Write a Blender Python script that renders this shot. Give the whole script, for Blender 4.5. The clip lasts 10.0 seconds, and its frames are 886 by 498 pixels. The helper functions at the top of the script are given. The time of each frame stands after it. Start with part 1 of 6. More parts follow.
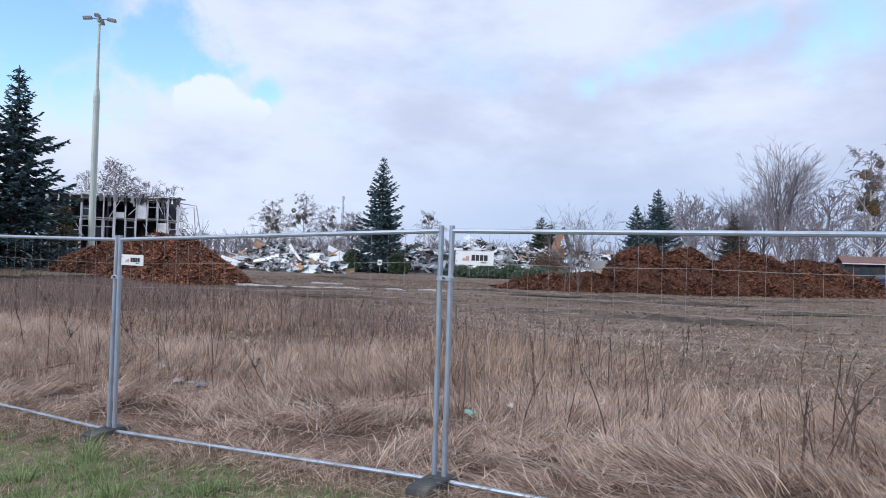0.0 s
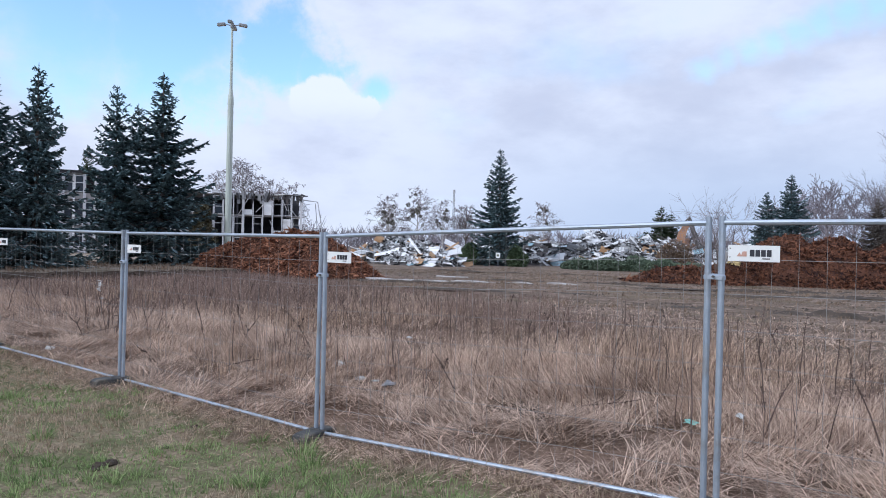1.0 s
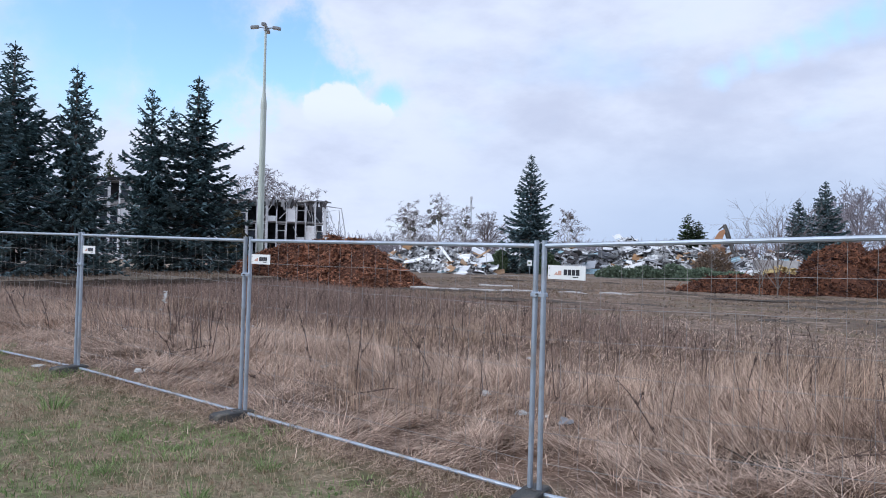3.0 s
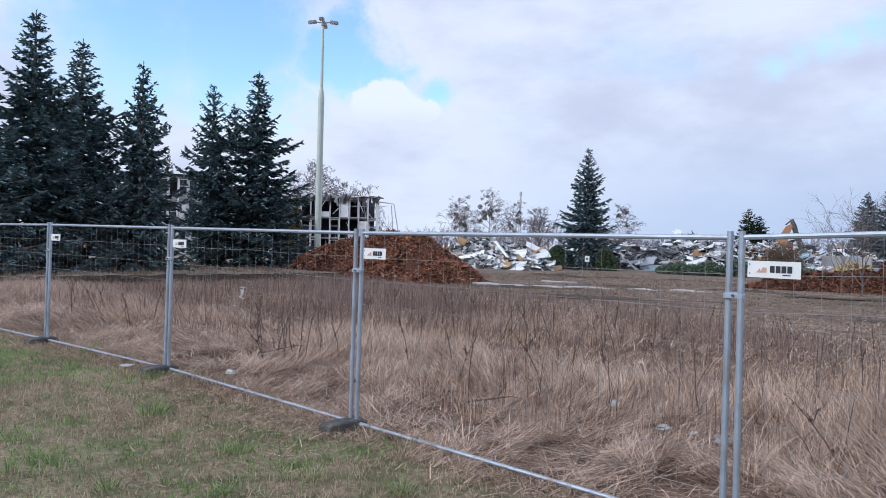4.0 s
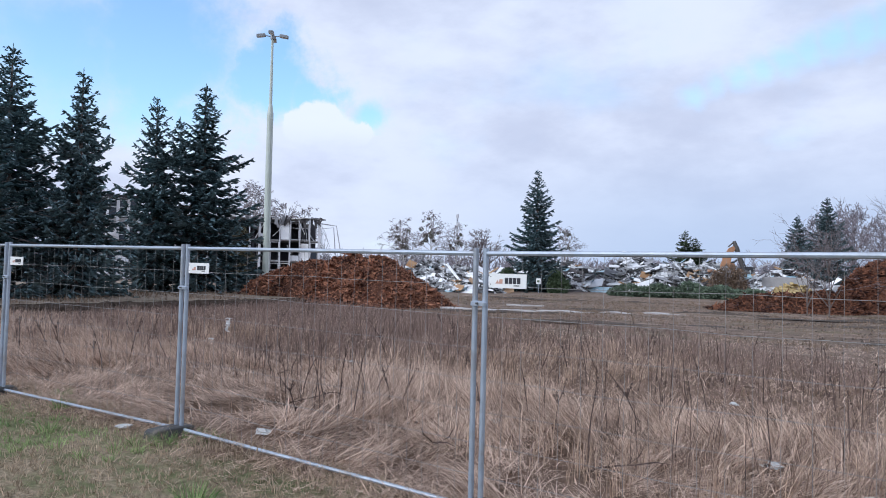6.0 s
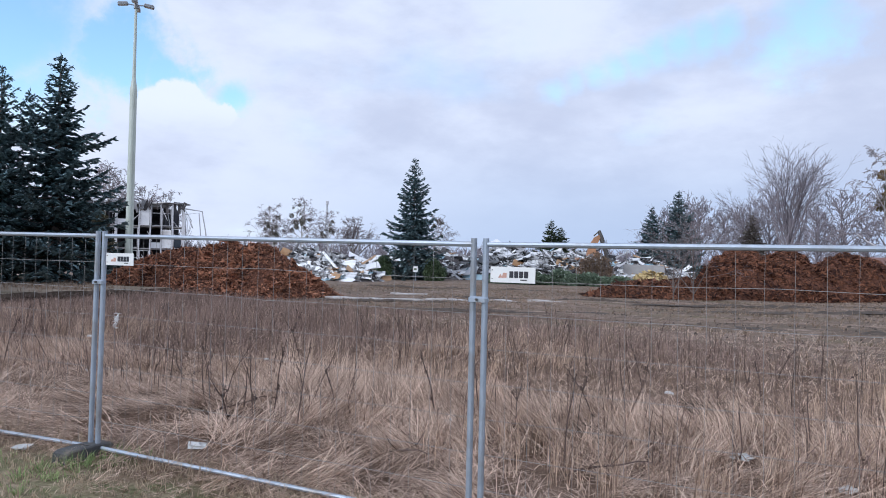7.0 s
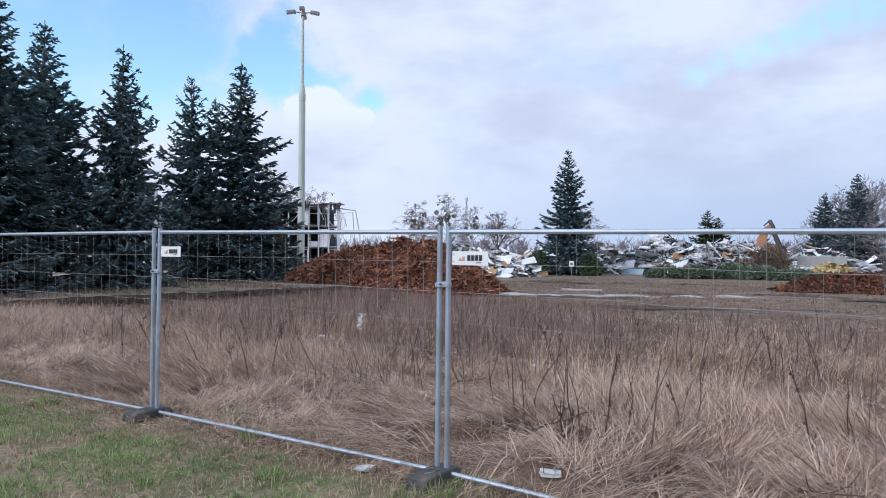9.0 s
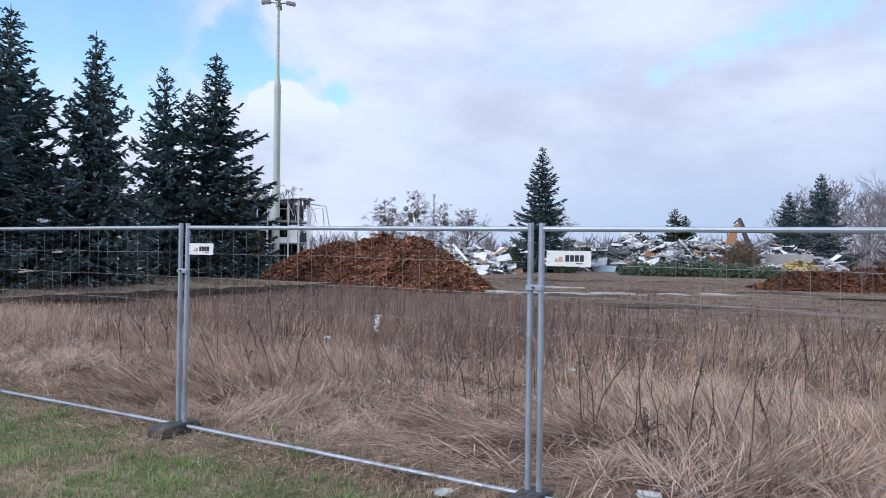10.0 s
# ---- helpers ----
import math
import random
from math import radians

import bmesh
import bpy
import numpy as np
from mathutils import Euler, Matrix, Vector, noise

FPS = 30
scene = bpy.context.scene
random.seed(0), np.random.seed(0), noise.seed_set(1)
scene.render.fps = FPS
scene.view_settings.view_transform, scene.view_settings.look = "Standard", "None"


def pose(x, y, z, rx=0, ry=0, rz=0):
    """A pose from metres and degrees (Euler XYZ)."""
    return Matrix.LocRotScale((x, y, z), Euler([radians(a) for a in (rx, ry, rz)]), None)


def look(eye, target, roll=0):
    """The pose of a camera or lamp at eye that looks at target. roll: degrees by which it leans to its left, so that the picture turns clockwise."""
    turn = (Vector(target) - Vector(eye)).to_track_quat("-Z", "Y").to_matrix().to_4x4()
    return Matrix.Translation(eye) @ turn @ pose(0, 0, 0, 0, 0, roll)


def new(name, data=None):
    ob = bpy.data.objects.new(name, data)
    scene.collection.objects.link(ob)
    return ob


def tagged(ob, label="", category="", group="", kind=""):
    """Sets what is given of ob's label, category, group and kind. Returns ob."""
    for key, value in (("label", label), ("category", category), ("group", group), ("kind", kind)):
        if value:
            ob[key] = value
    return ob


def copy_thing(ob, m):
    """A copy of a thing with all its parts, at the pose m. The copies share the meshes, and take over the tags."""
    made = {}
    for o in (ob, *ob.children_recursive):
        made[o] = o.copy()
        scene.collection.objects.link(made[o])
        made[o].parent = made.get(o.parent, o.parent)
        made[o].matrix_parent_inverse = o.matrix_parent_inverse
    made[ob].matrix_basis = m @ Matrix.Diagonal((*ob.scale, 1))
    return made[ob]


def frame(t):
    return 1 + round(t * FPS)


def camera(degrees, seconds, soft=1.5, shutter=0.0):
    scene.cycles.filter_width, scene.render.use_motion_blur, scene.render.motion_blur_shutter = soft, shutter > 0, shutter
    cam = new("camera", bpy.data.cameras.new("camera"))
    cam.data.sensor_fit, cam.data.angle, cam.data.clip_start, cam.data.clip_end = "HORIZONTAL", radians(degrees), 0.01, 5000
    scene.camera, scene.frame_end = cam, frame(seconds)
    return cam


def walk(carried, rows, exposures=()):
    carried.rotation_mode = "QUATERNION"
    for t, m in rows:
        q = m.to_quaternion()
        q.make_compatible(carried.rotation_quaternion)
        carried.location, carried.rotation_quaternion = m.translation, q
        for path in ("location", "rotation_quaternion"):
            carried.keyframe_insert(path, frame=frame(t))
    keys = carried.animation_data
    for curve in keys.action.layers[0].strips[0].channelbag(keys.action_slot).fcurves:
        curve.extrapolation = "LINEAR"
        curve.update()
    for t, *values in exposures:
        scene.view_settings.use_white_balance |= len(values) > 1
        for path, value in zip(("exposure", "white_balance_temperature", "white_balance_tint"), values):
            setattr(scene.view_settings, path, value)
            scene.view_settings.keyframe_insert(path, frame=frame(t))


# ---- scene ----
cam = camera(63.9, 10.0, soft=0.95)
PATH = [
    (0, (1.461, 0.153, 1.759), (0.523, 1.919, 1.785), 1.8),
    (0.5, (0.911, 0.211, 1.748), (-0.142, 1.911, 1.738), 1.7),
    (1, (0.356, 0.061, 1.758), (-0.839, 1.664, 1.755), 1.3),
    (1.5, (-0.208, 0.105, 1.745), (-1.473, 1.654, 1.727), 0.7),
    (2, (-0.666, 0.062, 1.734), (-1.936, 1.607, 1.746), 0.7),
    (2.2, (-0.931, 0.053, 1.769), (-2.196, 1.602, 1.791), 0.9),
    (3.3, (-2.216, 0.132, 1.745), (-3.434, 1.718, 1.758), 1.5),
    (3.5, (-2.435, 0.148, 1.733), (-3.702, 1.696, 1.749), 0.5),
    (4, (-3.0, 0.211, 1.722), (-4.326, 1.708, 1.722), 1.5),
    (4.5, (-3.563, 0.258, 1.735), (-4.787, 1.84, 1.739), 0.6),
    (5, (-4.126, 0.325, 1.739), (-5.389, 1.876, 1.759), 0.9),
    (5.2, (-4.33, 0.292, 1.701), (-5.545, 1.881, 1.736), 1.5),
    (6.3, (-5.694, 0.524, 1.715), (-6.848, 2.155, 1.792), 0.8),
    (6.5, (-5.892, 0.484, 1.73), (-6.899, 2.211, 1.769), 0.5),
    (7, (-6.369, 0.492, 1.724), (-7.232, 2.296, 1.765), 1.2),
    (7.5, (-6.887, 0.426, 1.716), (-7.921, 2.138, 1.732), 0.9),
    (8, (-7.392, 0.42, 1.738), (-8.577, 2.03, 1.799), -0.7),
    (8.5, (-7.906, 0.444, 1.724), (-9.104, 2.045, 1.768), 1.7),
    (9, (-8.45, 0.411, 1.713), (-9.638, 2.02, 1.735), 0.4),
    (9.5, (-9.001, 0.391, 1.732), (-10.294, 1.917, 1.734), 1.9),
    (10, (-9.474, 0.374, 1.728), (-10.582, 2.039, 1.741), 0.6),
]
walk(cam, [(t, look(eye, target, roll)) for t, eye, target, roll in PATH], exposures=((0.0, 0.0, 5650, 10), (10.0, 0.0, 5650, 10)))

# ---- world and sun ----
SUN_EL, SUN_AZ = 32.0, 200.0
world = bpy.data.worlds.new("sky")
scene.world = world
world.use_nodes = True
wt = world.node_tree
wt.nodes.clear()


def wmath(op, a, b=None):
    n = wt.nodes.new("ShaderNodeMath")
    n.operation = op
    for i, v in enumerate((a, b)):
        if v is None:
            continue
        if isinstance(v, (int, float)):
            n.inputs[i].default_value = v
        else:
            wt.links.new(v, n.inputs[i])
    return n.outputs[0]


def wmix(fac, a, b):
    n = wt.nodes.new("ShaderNodeMix")
    n.data_type = "RGBA"
    for i, v in ((0, fac), (6, a), (7, b)):
        if isinstance(v, (int, float, tuple)):
            n.inputs[i].default_value = v
        else:
            wt.links.new(v, n.inputs[i])
    return n.outputs[2]


def wrange(v, a, b, c=0.0, d=1.0):
    n = wt.nodes.new("ShaderNodeMapRange")
    n.interpolation_type = "SMOOTHSTEP"
    wt.links.new(v, n.inputs[0])
    for i, x in enumerate((a, b, c, d)):
        n.inputs[1 + i].default_value = x
    return n.outputs[0]


sky = wt.nodes.new("ShaderNodeTexSky")
sky.sky_type = "NISHITA"
sky.sun_disc = False
sky.sun_elevation, sky.sun_rotation = radians(SUN_EL), radians(SUN_AZ)
sky.air_density, sky.dust_density = 1.0, 1.0
tc = wt.nodes.new("ShaderNodeTexCoord")
sep = wt.nodes.new("ShaderNodeSeparateXYZ")
wt.links.new(tc.outputs["Generated"], sep.inputs[0])
# clouds lie on a flat layer, so they crowd together towards the horizon
zz = wmath("ADD", wmath("MAXIMUM", sep.outputs[2], 0.0), 0.10)
com = wt.nodes.new("ShaderNodeCombineXYZ")
wt.links.new(wmath("DIVIDE", sep.outputs[0], zz), com.inputs[0])
wt.links.new(wmath("DIVIDE", sep.outputs[1], zz), com.inputs[1])


def wnoise(scale, detail, rough, vec, w=0.0):
    n = wt.nodes.new("ShaderNodeTexNoise")
    n.noise_dimensions = "4D"
    n.inputs["Scale"].default_value, n.inputs["Detail"].default_value = scale, detail
    n.inputs["Roughness"].default_value, n.inputs["W"].default_value = rough, w
    wt.links.new(vec, n.inputs["Vector"])
    return n.outputs[0]


big = wnoise(0.55, 6, 0.55, com.outputs[0], 3.1)
soft_lump = wnoise(5.0, 5, 0.55, tc.outputs["Generated"], 1.7)
cover = wmath("ADD", wmath("MULTIPLY", big, 0.55), wmath("MULTIPLY", soft_lump, 0.45))


# the edges of the gaps are torn by a warp of the direction
wn3 = wt.nodes.new("ShaderNodeTexNoise")
wn3.inputs["Scale"].default_value, wn3.inputs["Detail"].default_value, wn3.inputs["Roughness"].default_value = 9.0, 7, 0.65
wt.links.new(tc.outputs["Generated"], wn3.inputs["Vector"])
warp = wt.nodes.new("ShaderNodeVectorMath")
warp.operation = "MULTIPLY_ADD"
wt.links.new(wn3.outputs[1], warp.inputs[0])
warp.inputs[1].default_value = (0.16, 0.16, 0.16)
shift = wt.nodes.new("ShaderNodeVectorMath")
shift.operation = "ADD"
shift.inputs[1].default_value = (-0.08, -0.08, -0.08)
wt.links.new(tc.outputs["Generated"], shift.inputs[0])
wt.links.new(shift.outputs[0], warp.inputs[2])


warp2 = wt.nodes.new("ShaderNodeVectorMath")
warp2.operation = "MULTIPLY_ADD"
warp2.inputs[1].default_value = (0.05, 0.05, 0.05)
shift2 = wt.nodes.new("ShaderNodeVectorMath")
shift2.operation = "ADD"
shift2.inputs[1].default_value = (-0.025, -0.025, -0.025)
wt.links.new(wn3.outputs[1], warp2.inputs[0])
wt.links.new(tc.outputs["Generated"], shift2.inputs[0])
wt.links.new(shift2.outputs[0], warp2.inputs[2])


def patch(d, reach, src=warp):
    n = wt.nodes.new("ShaderNodeVectorMath")
    n.operation = "DISTANCE"
    wt.links.new(src.outputs[0], n.inputs[0])
    n.inputs[1].default_value = Vector(d).normalized()
    return wrange(n.outputs["Value"], 0.0, reach, 1.0, 0.0)


# gaps in the cloud, where the blue shows
gaps = 0.0
for d, reach, deep in (((-0.81, 0.51, 0.275), 0.20, 0.46), ((-0.75, 0.61, 0.245), 0.12, 0.50), ((-0.71, 0.66, 0.235), 0.08, 0.42), ((-0.89, 0.38, 0.25), 0.22, 0.38), ((-0.80, 0.57, 0.20), 0.10, 0.36),
                       ((-0.655, 0.72, 0.215), 0.05, 0.22), ((0.03, 0.95, 0.30), 0.12, 0.24)):
    gaps = wmath("MAXIMUM", wmath("MULTIPLY", patch(d, reach), deep), gaps)
for k in range(9):
    f = k / 8
    gaps = wmath("MAXIMUM", wmath("MULTIPLY", patch((-0.285 + 0.215 * f, 0.93 + 0.02 * f, 0.236 + 0.07 * f), 0.032 + 0.018 * f, warp2), 0.15 + 0.07 * f), gaps)
gaps = wmath("MAXIMUM", wmath("MULTIPLY", patch((-0.661, 0.719, 0.216), 0.035, warp2), 0.34), gaps)
# one bright heaped cloud with a crisp upper edge
puff = 0.0
for d, reach in (((-0.702, 0.680, 0.203), 0.055), ((-0.728, 0.660, 0.196), 0.046), ((-0.690, 0.695, 0.186), 0.055), ((-0.668, 0.718, 0.191), 0.030), ((-0.715, 0.668, 0.215), 0.030)):
    puff = wmath("MAXIMUM", wrange(patch(d, reach, warp2), 0.22, 0.48), puff)
fac = wmath("MAXIMUM", wrange(wmath("SUBTRACT", cover, gaps), 0.14, 0.44), puff)
flat = wt.nodes.new("ShaderNodeVectorMath")
flat.operation = "MULTIPLY"
flat.inputs[1].default_value = (1.0, 1.0, 2.3)
wt.links.new(tc.outputs["Generated"], flat.inputs[0])
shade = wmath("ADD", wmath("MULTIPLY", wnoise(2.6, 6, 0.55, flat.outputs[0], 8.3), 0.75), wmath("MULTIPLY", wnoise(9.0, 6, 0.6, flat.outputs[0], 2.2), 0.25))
cloud = wmix(wrange(shade, 0.40, 0.60), (0.645, 0.66, 0.755, 1), (0.845, 0.855, 0.925, 1))
cloud = wmix(wmath("MULTIPLY", wmath("MULTIPLY", puff, 0.85), wrange(sep.outputs[2], 0.165, 0.205)), cloud, (0.93, 0.935, 0.965, 1))
low = wrange(sep.outputs[2], 0.02, 0.21, 0.9, 0.0)
cloud = wmix(wmath("MULTIPLY", low, wrange(sep.outputs[0], -0.80, -0.3)), cloud, (0.54, 0.62, 0.76, 1))
bluegain = wt.nodes.new("ShaderNodeVectorMath")
bluegain.operation = "MULTIPLY"
wt.links.new(sky.outputs[0], bluegain.inputs[0])
bluegain.inputs[1].default_value = (0.235, 0.25, 0.245)
total = wmix(fac, bluegain.outputs[0], cloud)
bg = wt.nodes.new("ShaderNodeBackground")
wt.links.new(total, bg.inputs[0])
bg.inputs[1].default_value = 1.0
wo = wt.nodes.new("ShaderNodeOutputWorld")
wt.links.new(bg.outputs[0], wo.inputs[0])

sun = new("sun", bpy.data.lights.new("sun", "SUN"))
sun.data.energy, sun.data.angle, sun.data.color = 1.9, radians(14), (1.0, 0.96, 0.92)
se, sa = radians(SUN_EL), radians(SUN_AZ)
sun.matrix_world = look((0, 0, 60), (-60 * math.sin(sa) * math.cos(se), -60 * math.cos(sa) * math.cos(se), 60 - 60 * math.sin(se)))


# ---- materials ----
def mat(name, c1, c2, rough=0.8, scale=4.0, fine=40.0, bump=0.3, metal=0.0, by="", spread=0.5, coords="Object", through_light=0.0, dirt=None, dirt_at=(0.55, 0.7), patchy=1.6):
    """Two colours mixed by coarse and fine noise and, where asked, by island or by object; a fine relief."""
    m = bpy.data.materials.new(name)
    m.use_nodes = True
    t = m.node_tree
    p = t.nodes["Principled BSDF"]
    co = t.nodes.new("ShaderNodeTexCoord")

    def nz(s, d=5, r=0.6):
        n = t.nodes.new("ShaderNodeTexNoise")
        n.inputs["Scale"].default_value, n.inputs["Detail"].default_value, n.inputs["Roughness"].default_value = s, d, r
        t.links.new(co.outputs[coords], n.inputs["Vector"])
        return n.outputs[0]

    def mth(op, a, b):
        n = t.nodes.new("ShaderNodeMath")
        n.operation = op
        for i, v in enumerate((a, b)):
            if isinstance(v, (int, float)):
                n.inputs[i].default_value = v
            else:
                t.links.new(v, n.inputs[i])
        return n.outputs[0]

    def mix(f, a, b):
        n = t.nodes.new("ShaderNodeMix")
        n.data_type = "RGBA"
        for i, v in ((0, f), (6, a), (7, b)):
            if isinstance(v, (tuple, list)):
                n.inputs[i].default_value = (*v[:3], 1)
            elif isinstance(v, (int, float)):
                n.inputs[i].default_value = v
            else:
                t.links.new(v, n.inputs[i])
        return n.outputs[2]

    coarse, small = nz(scale), nz(fine, 3)
    f = mth("ADD", mth("MULTIPLY", mth("SUBTRACT", coarse, 0.5), patchy), mth("MULTIPLY", mth("SUBTRACT", small, 0.5), 0.8))
    if by == "island":
        g = t.nodes.new("ShaderNodeNewGeometry")
        f = mth("ADD", f, mth("MULTIPLY", mth("SUBTRACT", g.outputs["Random Per Island"], 0.5), 2 * spread))
    if by == "object":
        g = t.nodes.new("ShaderNodeObjectInfo")
        f = mth("ADD", f, mth("MULTIPLY", mth("SUBTRACT", g.outputs["Random"], 0.5), 2 * spread))
    f = mth("MINIMUM", mth("MAXIMUM", mth("ADD", f, 0.5), 0.0), 1.0)
    col = mix(f, c1, c2)
    if dirt:
        r = t.nodes.new("ShaderNodeMapRange")
        t.links.new(nz(scale * 0.37, 6, 0.65), r.inputs[0])
        r.inputs[1].default_value, r.inputs[2].default_value = dirt_at
        col = mix(r.outputs[0], col, dirt)
    t.links.new(col, p.inputs["Base Color"])
    p.inputs["Roughness"].default_value, p.inputs["Metallic"].default_value = rough, metal
    if bump:
        b = t.nodes.new("ShaderNodeBump")
        b.inputs["Strength"].default_value, b.inputs["Distance"].default_value = bump, 0.02
        t.links.new(small, b.inputs["Height"])
        t.links.new(b.outputs[0], p.inputs["Normal"])
    if through_light:
        tr = t.nodes.new("ShaderNodeBsdfTranslucent")
        t.links.new(col, tr.inputs[0])
        ms = t.nodes.new("ShaderNodeMixShader")
        ms.inputs[0].default_value = through_light
        t.links.new(p.outputs[0], ms.inputs[1])
        t.links.new(tr.outputs[0], ms.inputs[2])
        t.links.new(ms.outputs[0], t.nodes["Material Output"].inputs[0])
        p.inputs["Specular IOR Level"].default_value = 0.2
    return m


GALV = mat("galvanised_steel", (0.31, 0.365, 0.44), (0.46, 0.51, 0.58), 0.5, 9, 120, 0.08, 0.55, dirt=(0.30, 0.30, 0.30), dirt_at=(0.5, 0.72))
WIRE = mat("galvanised_wire", (0.22, 0.21, 0.205), (0.38, 0.37, 0.36), 0.6, 6, 60, 0.0, 0.2)
FOOT = mat("grey_recycled_block", (0.045, 0.048, 0.05), (0.10, 0.10, 0.098), 0.85, 6, 60, 0.5, dirt=(0.19, 0.16, 0.12))
SIGN = mat("white_sign_plate", (0.74, 0.75, 0.74), (0.84, 0.84, 0.82), 0.4, 5, 40, 0.02)
INK = mat("black_print", (0.012, 0.013, 0.02), (0.03, 0.03, 0.04), 0.5, 8, 50, 0.0)
ORANGE = mat("orange_print", (0.50, 0.27, 0.20), (0.62, 0.40, 0.32), 0.5, 30, 90, 0.0)
STRAW = mat("dry_grass", (0.185, 0.125, 0.09), (0.74, 0.555, 0.415), 0.75, 1.1, 9, 0.0, by="island", spread=0.62, through_light=0.2, patchy=1.8)
STRAW_MAT = mat("lodged_grass", (0.185, 0.123, 0.09), (0.81, 0.62, 0.485), 0.75, 1.7, 9, 0.0, by="island", spread=0.62, through_light=0.15, patchy=1.8)
WEED = mat("grey_brown_weeds", (0.13, 0.09, 0.076), (0.40, 0.295, 0.245), 0.85, 0.8, 6, 0.0, by="island", spread=0.5, through_light=0.15, patchy=2.4)
STALK = mat("dark_weed_stalk", (0.055, 0.038, 0.032), (0.15, 0.10, 0.08), 0.85, 6, 40, 0.0, by="island", spread=0.5)
LAWN_G = mat("short_green_grass", (0.11, 0.18, 0.06), (0.43, 0.52, 0.235), 0.7, 0.9, 12, 0.0, by="island", spread=0.5, through_light=0.35)
LAWN_D = mat("short_dry_grass", (0.24, 0.185, 0.125), (0.62, 0.50, 0.365), 0.75, 0.9, 12, 0.0, by="island", spread=0.5, through_light=0.3)
YARD_T = mat("yard_tufts", (0.155, 0.115, 0.08), (0.38, 0.275, 0.195), 0.8, 0.25, 6, 0.0, by="island", spread=0.5, through_light=0.2)
STRAW_YARD = mat("trodden_straw", (0.14, 0.10, 0.075), (0.44, 0.335, 0.25), 0.8, 0.4, 6, 0.0, by="island", spread=0.7, through_light=0.1)
CHIP = mat("bark_chips", (0.045, 0.017, 0.011), (0.45, 0.205, 0.115), 0.85, 0.6, 6, 0.0, by="island", spread=0.7)
CHIP2 = mat("red_bark_chips", (0.032, 0.012, 0.009), (0.25, 0.105, 0.055), 0.85, 0.6, 6, 0.0, by="island", spread=0.7)
# mulch under the chips, its dark colour also giving the shadow gaps between them
MULCH = mat("bark_mulch", (0.032, 0.012, 0.008), (0.17, 0.066, 0.032), 0.9, 1.4, 9, 0.9)
BARK = mat("grey_bark", (0.10, 0.08, 0.07), (0.22, 0.185, 0.165), 0.9, 3, 25, 0.4)
TWIG = mat("bare_twigs", (0.17, 0.145, 0.15), (0.32, 0.28, 0.285), 0.9, 0.4, 8, 0.0, by="island", spread=0.4)
# distance haze is put into this colour, paler and greyer than the near twigs
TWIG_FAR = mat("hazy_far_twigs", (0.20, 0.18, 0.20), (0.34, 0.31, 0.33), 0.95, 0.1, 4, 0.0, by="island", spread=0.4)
BIRCH = mat("pale_birch_bark", (0.45, 0.43, 0.42), (0.66, 0.64, 0.62), 0.85, 2.5, 20, 0.2, dirt=(0.08, 0.07, 0.07), dirt_at=(0.58, 0.66))
SPRUCE_B = mat("blue_spruce_needles", (0.026, 0.050, 0.052), (0.29, 0.42, 0.45), 0.65, 0.9, 5, 0.0, by="island", spread=0.45)
SPRUCE_G = mat("green_spruce_needles", (0.028, 0.05, 0.026), (0.13, 0.18, 0.09), 0.7, 0.5, 7, 0.0, by="island", spread=0.5)
JUNIPER = mat("juniper_needles", (0.05, 0.075, 0.05), (0.19, 0.25, 0.165), 0.75, 0.8, 8, 0.0, by="island", spread=0.5)
BROWN_SHRUB = mat("brown_shrub_leaves", (0.10, 0.065, 0.04), (0.27, 0.19, 0.13), 0.85, 0.8, 8, 0.0, by="island", spread=0.5)
# brownish needles with the haze of distance mixed into the colour
BROWN_HAZED = mat("thin_grey_brown_needles", (0.13, 0.115, 0.10), (0.26, 0.23, 0.20), 0.85, 0.8, 8, 0.0, by="island", spread=0.5)
MISTLE_Y = mat("yellow_brown_mistletoe", (0.14, 0.095, 0.04), (0.34, 0.24, 0.10), 0.8, 0.8, 8, 0.0, by="island", spread=0.5)
MISTLE = mat("mistletoe_leaves", (0.085, 0.08, 0.065), (0.20, 0.18, 0.13), 0.8, 0.8, 8, 0.0, by="island", spread=0.5)
POLE = mat("pale_green_paint", (0.50, 0.56, 0.50), (0.62, 0.67, 0.60), 0.5, 0.8, 14, 0.05, dirt=(0.42, 0.46, 0.36), dirt_at=(0.5, 0.8))
LAMPM = mat("grey_lamp_housing", (0.20, 0.21, 0.22), (0.34, 0.35, 0.36), 0.5, 4, 30, 0.05, 0.3)
FRAME_W = mat("weathered_white_frame", (0.48, 0.49, 0.51), (0.76, 0.76, 0.78), 0.7, 0.8, 9, 0.1, by="object", spread=0.3)
CONC = mat("grey_concrete", (0.28, 0.27, 0.265), (0.44, 0.43, 0.42), 0.9, 0.6, 9, 0.3, dirt=(0.16, 0.15, 0.15), dirt_at=(0.5, 0.75))
# near-black walls: the shade inside the rooms is put into their colour
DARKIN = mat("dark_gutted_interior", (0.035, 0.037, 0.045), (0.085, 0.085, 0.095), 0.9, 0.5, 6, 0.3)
GLASSY = mat("dark_window_glass", (0.02, 0.025, 0.035), (0.04, 0.05, 0.065), 0.12, 0.5, 3, 0.0)
SH_WHITE = mat("white_sheet_metal", (0.66, 0.68, 0.70), (0.92, 0.93, 0.93), 0.5, 0.7, 7, 0.15, by="object", spread=0.8, dirt=(0.36, 0.31, 0.27), dirt_at=(0.5, 0.72))
SH_BLUE = mat("pale_blue_sheet_metal", (0.24, 0.40, 0.48), (0.50, 0.64, 0.70), 0.5, 0.7, 7, 0.15, by="object", spread=0.6)
